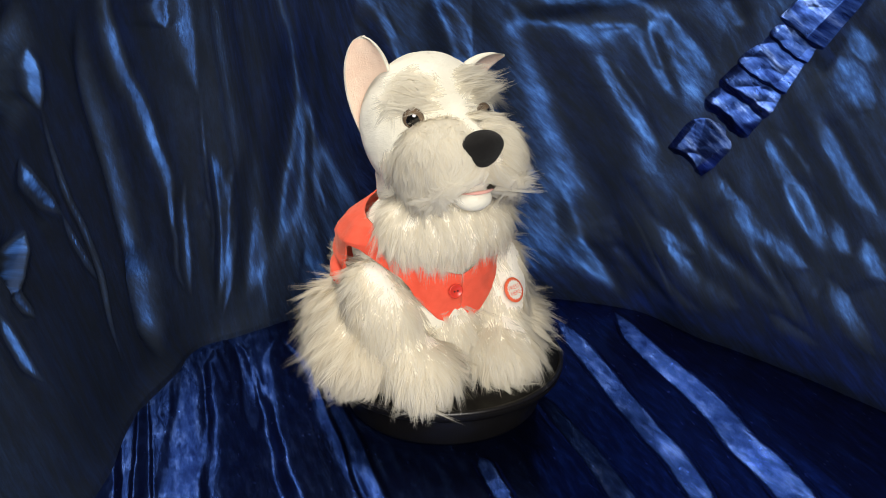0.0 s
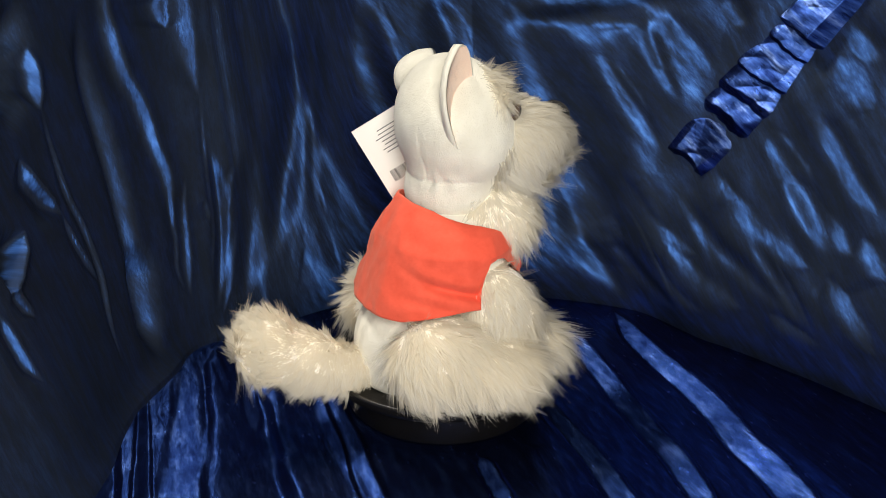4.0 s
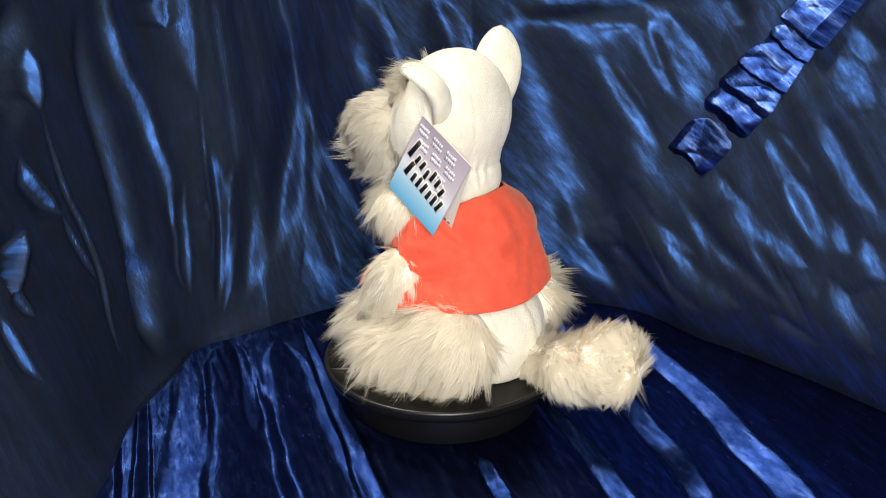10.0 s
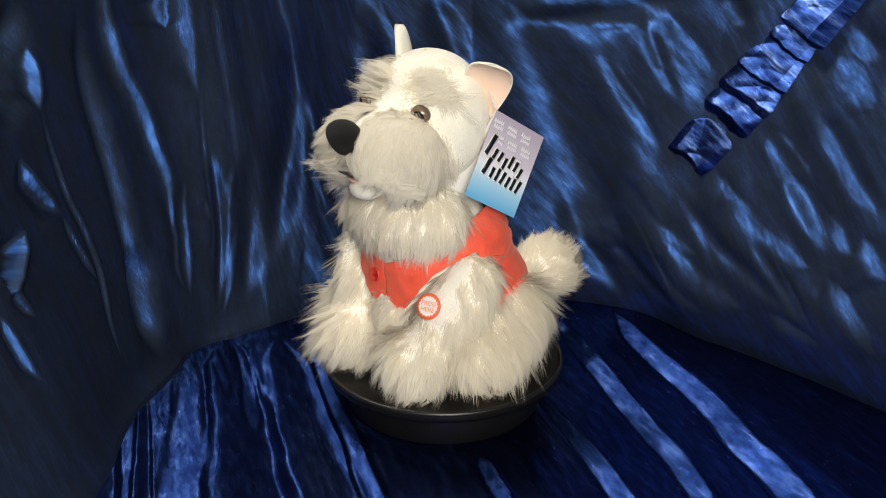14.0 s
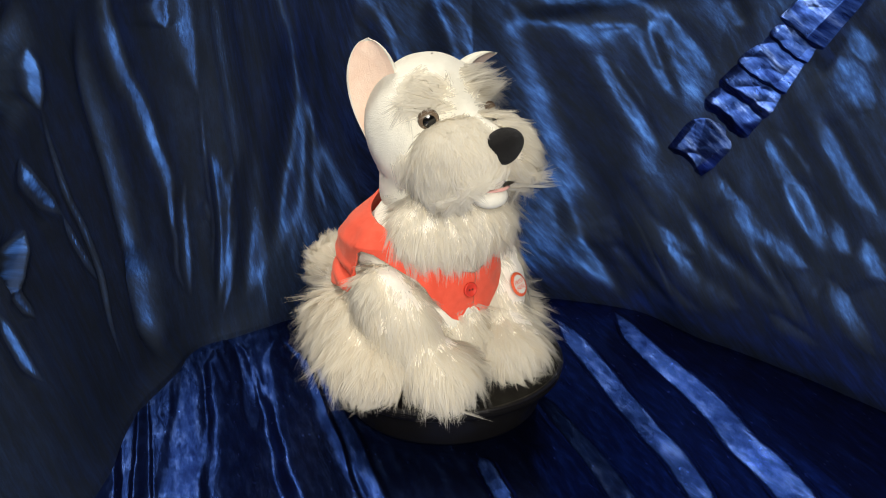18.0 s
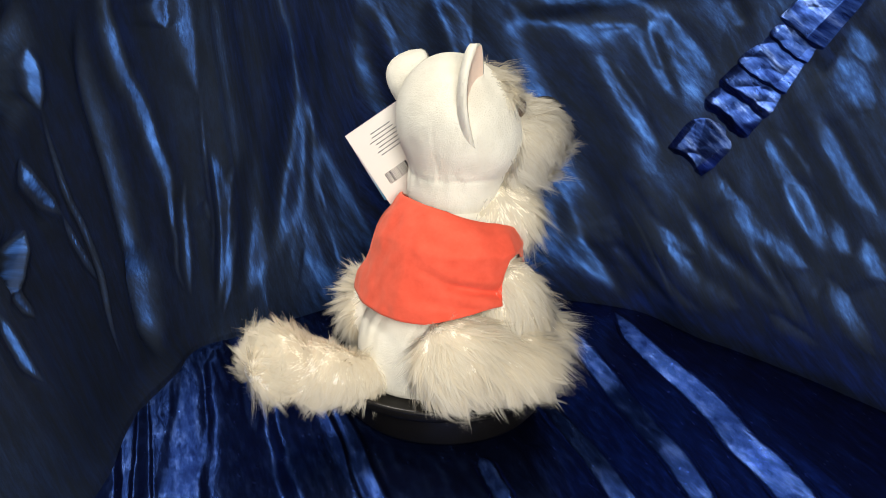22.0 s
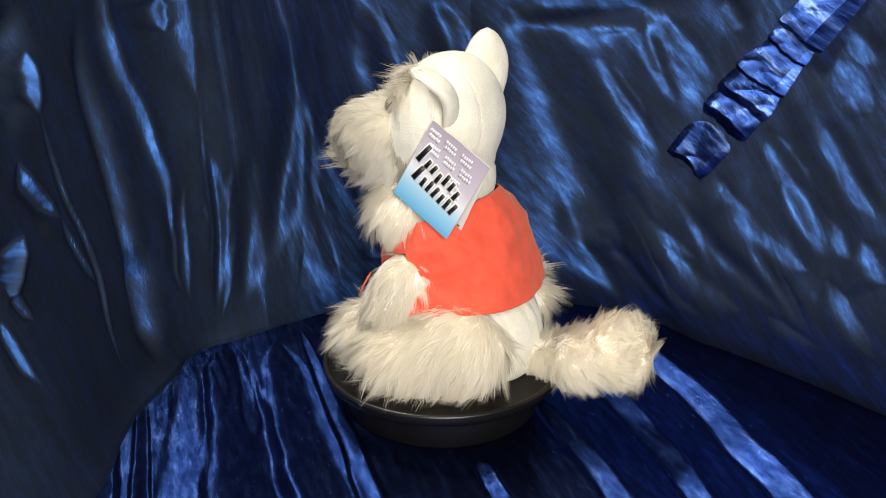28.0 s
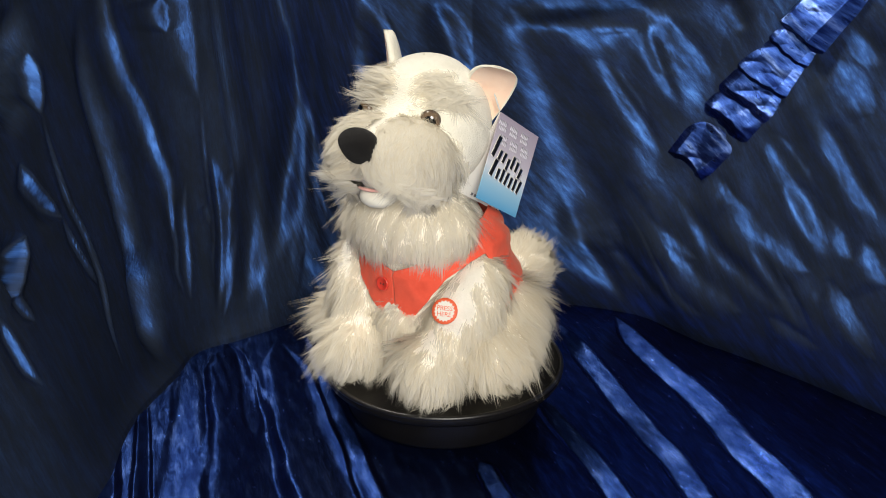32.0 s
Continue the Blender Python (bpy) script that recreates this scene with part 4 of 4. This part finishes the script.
def mouth():
    form = Form((MID, -0.066, 0.160), [((MID, -0.0680, 0.1590), (0.0145, 0.0125, 0.0088), (14, 0, 0))])
    v, f = form.skin(40, 26, 0.0004)
    solid("chin", v, f, WHITE_PLUSH, dog, "short-pile white chin")
    a = np.linspace(-1, 1, 25)
    ring = np.linspace(0, 2 * np.pi, 10, endpoint=False)
    p = np.array([[[MID + 0.0135 * s, -0.0805 + 0.0070 * s * s + 0.0018 * math.cos(r), 0.1660 + 0.0013 * (1 - s * s) * math.sin(r) - 0.0010 * s * s] for s in a] for r in ring])
    solid("lip", p.reshape(-1, 3), grid_faces(10, 25, True), LIP, dog, "pink felt lip")
    form = Form((MID, -0.078, 0.181), [((MID, -0.0735, 0.181), (0.0050, 0.0065, 0.010), None)])
    v, f = form.skin(30, 20, 0.0003)
    solid("muzzle_seam", v, f, WHITE_PLUSH, dog, "short white strip below the nose")


def ear(side, bend, base, tall, wide, turned, tilt):
    """A pointed cup: white plush outside, pink lining inside."""
    nu, nv = 28, 30
    u, v = np.meshgrid(np.linspace(-1, 1, nu), np.linspace(0, 1, nv), indexing="ij")
    half = wide * (0.34 + 1.25 * v - 0.55 * v * v) * (np.clip(1 - v ** 2.4, 0, 1) ** 0.62 if bend < 1 else np.clip(1 - v ** 3.2, 0, 1) ** 0.5)
    x = u * half
    cup = 0.0075 * (u * u) * (1 - 0.5 * v) + 0.004 * v
    a = bend * np.clip(v - 0.35, 0, 1) ** 1.2
    z = tall * (v - 0.0) * np.cos(a * 0.8)
    y = -cup - tall * np.sin(a) * np.clip(v - 0.35, 0, 1)
    outer = np.stack([x, y, z], -1).reshape(-1, 3)
    puff = 0.0040 * (1 - u * u) ** 0.5 * np.sqrt(np.clip(1 - v ** 3, 0, 1)) + (0.0034 if bend < 1 else 0.0060)
    back = np.stack([x, y + puff, z], -1).reshape(-1, 3)
    f = grid_faces(nu, nv)
    n = nu * nv
    edge = []
    rim = [i * nv for i in range(nu)][::-1] + list(range(nv)) + [i * nv + nv - 1 for i in range(nu)] + [(nu - 1) * nv + j for j in range(nv)][::-1]
    for k in range(len(rim)):
        p, q = rim[k], rim[(k + 1) % len(rim)]
        if p != q:
            edge.append((p, q, q + n, p + n))
    m = pose(*base, *tilt) @ pose(0, 0, 0, 0, 0, turned)
    ob = solid("ear", np.vstack([outer, back]), np.vstack([f[:, ::-1], f + n, edge]), WHITE_PLUSH, dog,
               "upright pointed plush ear" if bend < 1 else "folded floppy plush ear")
    mend(ob)
    ob.matrix_basis = m
    keep = (np.abs(u) < 0.96) & (v < 0.97)
    lining = np.stack([x, y - 0.0006, z], -1).reshape(-1, 3)
    inside = keep[:-1, :-1] & keep[1:, 1:] & keep[1:, :-1] & keep[:-1, 1:]
    solid("ear_lining", lining, f[inside.ravel()][:, ::-1], PINK_PLUSH, ob, "pale pink velvet ear lining")
    return ob


def vest():
    thing_label = "sleeveless red felt vest worn by the toy"
    nu, nv = 361, 40
    phi = np.linspace(-180, 180, nu)
    a = np.abs(phi)
    left = phi > 0
    low = np.where(left, np.interp(a, [0, 40, 70, 84, 93, 94.5, 97, 101, 112, 120, 135, 150, 165, 180], [0.066, 0.067, 0.067, 0.064, 0.060, 0.085, 0.100, 0.107, 0.103, 0.098, 0.089, 0.078, 0.060, 0.052]),
                   np.interp(a, [0, 40, 66, 80, 86, 88, 91, 96, 105, 120, 140, 165, 180], [0.066, 0.069, 0.077, 0.080, 0.080, 0.098, 0.113, 0.116, 0.114, 0.103, 0.088, 0.060, 0.052]))
    top = np.where(left, np.interp(a, [0, 30, 50, 70, 90, 110, 120, 135, 150, 165, 180], [0.147, 0.146, 0.143, 0.136, 0.131, 0.127, 0.121, 0.113, 0.107, 0.100, 0.094]),
                   np.interp(a, [0, 30, 50, 70, 90, 105, 120, 140, 165, 180], [0.147, 0.146, 0.144, 0.140, 0.136, 0.132, 0.126, 0.113, 0.100, 0.094]))
    t = np.linspace(0, 1, nv)
    z = low[:, None] + (top - low)[:, None] * t[None]
    rx = np.where(left[:, None], np.interp(z, [0.05, 0.075, 0.09, 0.112, 0.125, 0.14, 0.15], [0.074, 0.072, 0.063, 0.061, 0.053, 0.042, 0.037]),
                  np.interp(z, [0.05, 0.08, 0.095, 0.118, 0.13, 0.142, 0.15], [0.077, 0.077, 0.071, 0.074, 0.064, 0.043, 0.037]))
    back = np.interp(z, [0.055, 0.078, 0.12, 0.14, 0.152], [0.080, 0.073, 0.057, 0.044, 0.034])
    front = np.interp(z, [0.05, 0.09, 0.12, 0.14, 0.155], [0.051, 0.054, 0.047, 0.040, 0.034])
    ph = np.radians(phi)[:, None]
    c, s = np.cos(ph), np.sin(ph)
    ry = np.where(c > 0, back, front)
    rx = rx * np.interp(a, [95, 132], [1.0, 0.80])[:, None]
    e = 0.86
    x = MID + 0.001 + rx * np.sign(s) * np.abs(s) ** e
    y = ry * np.sign(c) * np.abs(c) ** e
    p = np.stack([x, y + 0 * x, z], -1).reshape(-1, 3)
    n = np.stack([s / rx, c / ry, 0.25 * np.ones_like(rx) * 18], -1).reshape(-1, 3)
    n /= np.linalg.norm(n, axis=1, keepdims=True)
    ripple = np.array([0.0032 * noise.noise(Vector((q[0] * 26, q[1] * 26, q[2] * 16))) + 0.0012 * noise.noise(Vector(q) * 80) for q in p])
    # creases that run in from the armholes
    deg = np.repeat(phi, nv)
    zz = p[:, 2]
    for at, away, z0, slope, deep in ((-82, 30, 0.090, 0.00030, 0.0050), (-70, 22, 0.080, 0.00020, 0.0025), (80, 22, 0.090, -0.00045, 0.0018), (60, 24, 0.118, 0.0006, 0.002)):
        d = zz - z0 - slope * (deg - at)
        ripple = ripple - deep * np.exp(-(d / 0.0028) ** 2) * np.exp(-((deg - at) / away) ** 2) + 0.6 * deep * np.exp(-((d - 0.007) / 0.0045) ** 2) * np.exp(-((deg - at) / away) ** 2)
    p = p + n * ripple[:, None]
    f = grid_faces(nu, nv)
    inner = p - n * 0.0014
    k = nu * nv
    rim = [i * nv for i in range(nu)][::-1] + list(range(nv)) + [i * nv + nv - 1 for i in range(nu)] + [(nu - 1) * nv + j for j in range(nv)][::-1]
    edge = [(i, j, j + k, i + k) for i, j in zip(rim, rim[1:] + rim[:1]) if i != j]
    ob = solid("vest", np.vstack([p, inner]), np.vstack([f, f[:, ::-1] + k, edge]), RED, dog, thing_label)
    mend(ob)
    v, f = lathe([(0.0, 0.0), (0.0052, 0.0), (0.0058, 0.0008), (0.0056, 0.0018), (0.0048, 0.0022), (0.0042, 0.0015), (0.0, 0.0014)], 32)
    b = solid("button", v, f, RED_PLASTIC, ob, "round red plastic button with two holes")
    b.matrix_basis = pose(-0.0215, -0.0555, 0.083, 82, 0, -6)
    for dx in (-0.0013, 0.0013):
        v, f = lathe([(0.0, 0.0), (0.0007, 0.0), (0.0007, 0.0003), (0.0, 0.0003)], 10)
        h = solid("button_hole", v, f, INK, b)
        h.matrix_basis = pose(dx, 0, 0.00145)
    return ob


def slab(w, h, d):
    bm = bmesh.new()
    bmesh.ops.create_cube(bm, size=1, matrix=Matrix.Diagonal((w, h, d, 1)))
    return bm


def flat_bar(name, x, y, w, h, mat, parent, lift, angle=0.0):
    ob = part(name, slab(w, h, 0.00012), mat, parent)
    ob.matrix_basis = pose(x, y, lift, 0, 0, angle)
    return ob


def swing_tag():
    """A folded card that hangs by its corner from the ear."""
    top, right = Vector((0.0427, 0.0111, 0.2121)), Vector((0.0521, 0.0587, 0.1844))
    left = Vector((0.0397, -0.0288, 0.1579))
    ex = (right - top).normalized()
    ey = (top - left)
    ey = (ey - ex * ey.dot(ex)).normalized()
    ez = ex.cross(ey)
    w, h = (right - top).length, (top - left).length
    m = Matrix((ex, ey, ez)).transposed().to_4x4()
    m.translation = top - ey * h
    if ez.x < 0:
        raise ValueError("card faces inward")

    def leaf(name, mat, parent, lift, label):
        v = np.array([(x, y, z) for z in (0, 0.0005) for x in (0, w) for y in (0, h)])
        f = [(0, 1, 3, 2), (4, 6, 7, 5), (0, 2, 6, 4), (1, 5, 7, 3), (0, 4, 5, 1), (2, 3, 7, 6)]
        return solid(name, v, f, mat, parent, label, smooth=False, uv=v[:, :2] / np.array([w, h]))
    front = leaf("swing_tag", CARD_FRONT, dog, 0, "folded card tag printed mauve and blue, hung from the ear")
    front.matrix_basis = m
    rear = leaf("back_leaf", CARD_BACK, front, 0, "cream back leaf with small print")
    rear.matrix_basis = pose(0, h, -0.0008, 15, 0, 0) @ pose(0, -h, 0)
    rng = random.Random(4)
    # title: two lines of slanted black strokes with pale edges
    for count, x, y0 in ((7, 0.0045, 0.0345), (7, 0.0080, 0.0205)):
        for k in range(count):
            tall = (0.0165 if k == 0 else rng.uniform(0.0075, 0.0105)) - (0.003 if k == 0 and y0 < 0.03 else 0)
            wide = 0.0040 if k == 0 else 0.0031
            drop = 0.0030 if k in (3, 6) and y0 > 0.03 else 0.0
            lean = rng.uniform(-16, -8)
            at = (x + wide / 2, y0 + tall / 2 - drop - 0.0005 * k)
            flat_bar("title_edge", *at, wide + 0.0012, tall + 0.0012, PRINT_WHITE, front, 0.00054, lean)
            flat_bar("title_bar", *at, wide, tall, INK, front, 0.00062, lean)
            x += 0.0076 if k == 0 else 0.0062
    # faint repeats in the mauve corner
    for row in range(4):
        for col in range(4):
            y, x = h - 0.0065 - row * 0.0098, 0.0065 + col * 0.0155 + (row % 2) * 0.005
            if x < w - 0.005 and not (row > 1 and col < 2):
                for k in range(5):
                    for lower in (0, 1):
                        flat_bar("faint_bar", min(x + k * 0.0021 - 0.004 + lower * 0.001, w - 0.001), y - lower * 0.0038 + rng.uniform(-0.0003, 0.0003), 0.0016, 0.0035, PALE_INK, front, 0.00052, -14)
    # the back: lines of small print, bars of a code, a mark
    for k in range(7):
        long = 0.032 * rng.uniform(0.55, 1)
        flat_bar("print_line", 0.029, h - 0.010 - 0.0031 * k, long, 0.0008, GREY_INK, rear, -0.00008)
    x = 0.026
    while x < 0.046:
        b = rng.choice((0.0004, 0.0007, 0.0011))
        flat_bar("code_bar", x, 0.020, b, 0.0095, INK, rear, -0.00008)
        x += b + rng.choice((0.0005, 0.0008))
    mark = bpy.data.curves.new("safety_mark", "FONT")
    mark.body, mark.size, mark.align_x, mark.extrude = "CE", 0.008, "CENTER", 0.00005
    mark.materials.append(INK)
    ob = new("safety_mark", mark)
    ob.parent = rear
    ob.matrix_basis = pose(0.016, 0.017, -0.0001, 0, 180, 0)
    for k in range(9):
        flat_bar("edge_bar", w - 0.004 - 0.0045 * k, 0.0032, 0.0026, 0.0022, GREY_INK, rear, 0.00056)
    # nylon loop from the ear
    curve = bpy.data.curves.new("loop", "CURVE")
    curve.dimensions, curve.bevel_depth = "3D", 0.0004
    sp = curve.splines.new("NURBS")
    pts = [Vector((0.040, 0.006, 0.226)), Vector((0.0425, 0.006, 0.219)), top + Vector((0.0005, 0.001, -0.004)), Vector((0.0405, 0.011, 0.219)), Vector((0.039, 0.008, 0.226))]
    sp.points.add(len(pts) - 1)
    for q, c in zip(sp.points, pts):
        q.co = (*c, 1)
    sp.use_endpoint_u = True
    curve.materials.append(NYLON)
    lo = new("tag_loop", curve)
    lo.parent = dog


def press_patch():
    """A round printed patch on the foreleg."""
    v, f = lathe([(0.0, 0.0), (0.0098, 0.0), (0.0100, 0.0005), (0.0095, 0.0010), (0.0, 0.0012)], 48)
    ob = solid("press_patch", v, f, ORANGE, dog, "round orange patch with a white starburst and the words press here")
    ob.matrix_basis = pose(*PATCH, 62, 0, 16)
    bm = bmesh.new()
    ring = [bm.verts.new((math.cos(k * math.pi / 18) * (0.0083 if k % 2 else 0.0070), math.sin(k * math.pi / 18) * (0.0083 if k % 2 else 0.0070), 0.00125)) for k in range(36)]
    bm.faces.new(ring)
    part("starburst", bm, PRINT_WHITE, ob)
    for words, y in (("PRESS", 0.0005), ("HERE", -0.0041)):
        t = bpy.data.curves.new("lettering", "FONT")
        t.body, t.size, t.align_x, t.extrude = words, 0.0049, "CENTER", 0.00005
        t.materials.append(ORANGE)
        o = new("lettering", t)
        o.parent = ob
        o.matrix_basis = pose(0, y, 0.0014)


body()
chest()
belly()
foreleg(1, 31)
foreleg(-1, 32)
hind_leg(1, 41)
hind_leg(-1, 42)
tail()
head()
eye(0.0110, -0.0375, 0.2115, 22)
eye(-0.0455, -0.0365, 0.2135, -30)
nose()
mouth()
ear(-1, 0.2, (-0.052, 0.012, 0.194), 0.072, 0.0265, -53, (-6, 0, 0))
ear(1, 1.04, (0.021, 0.013, 0.203), 0.055, 0.0225, 38, (-6, 16, 0))
vest()
swing_tag()
press_patch()


def motions():
    """One turn of the plate takes 17.47 s; the toy rides on it."""
    rows, plate = [], []
    for k in range(33):
        a = -62.5 + 360 / 17.47 * (k - 13)
        rows.append((k, pose(0, 0, TOP, 0, 0, a)))
        plate.append((k, pose(0, 0, 0, 0, 0, a)))
    walk(dog, rows)
    walk(PLATE, plate)


motions()
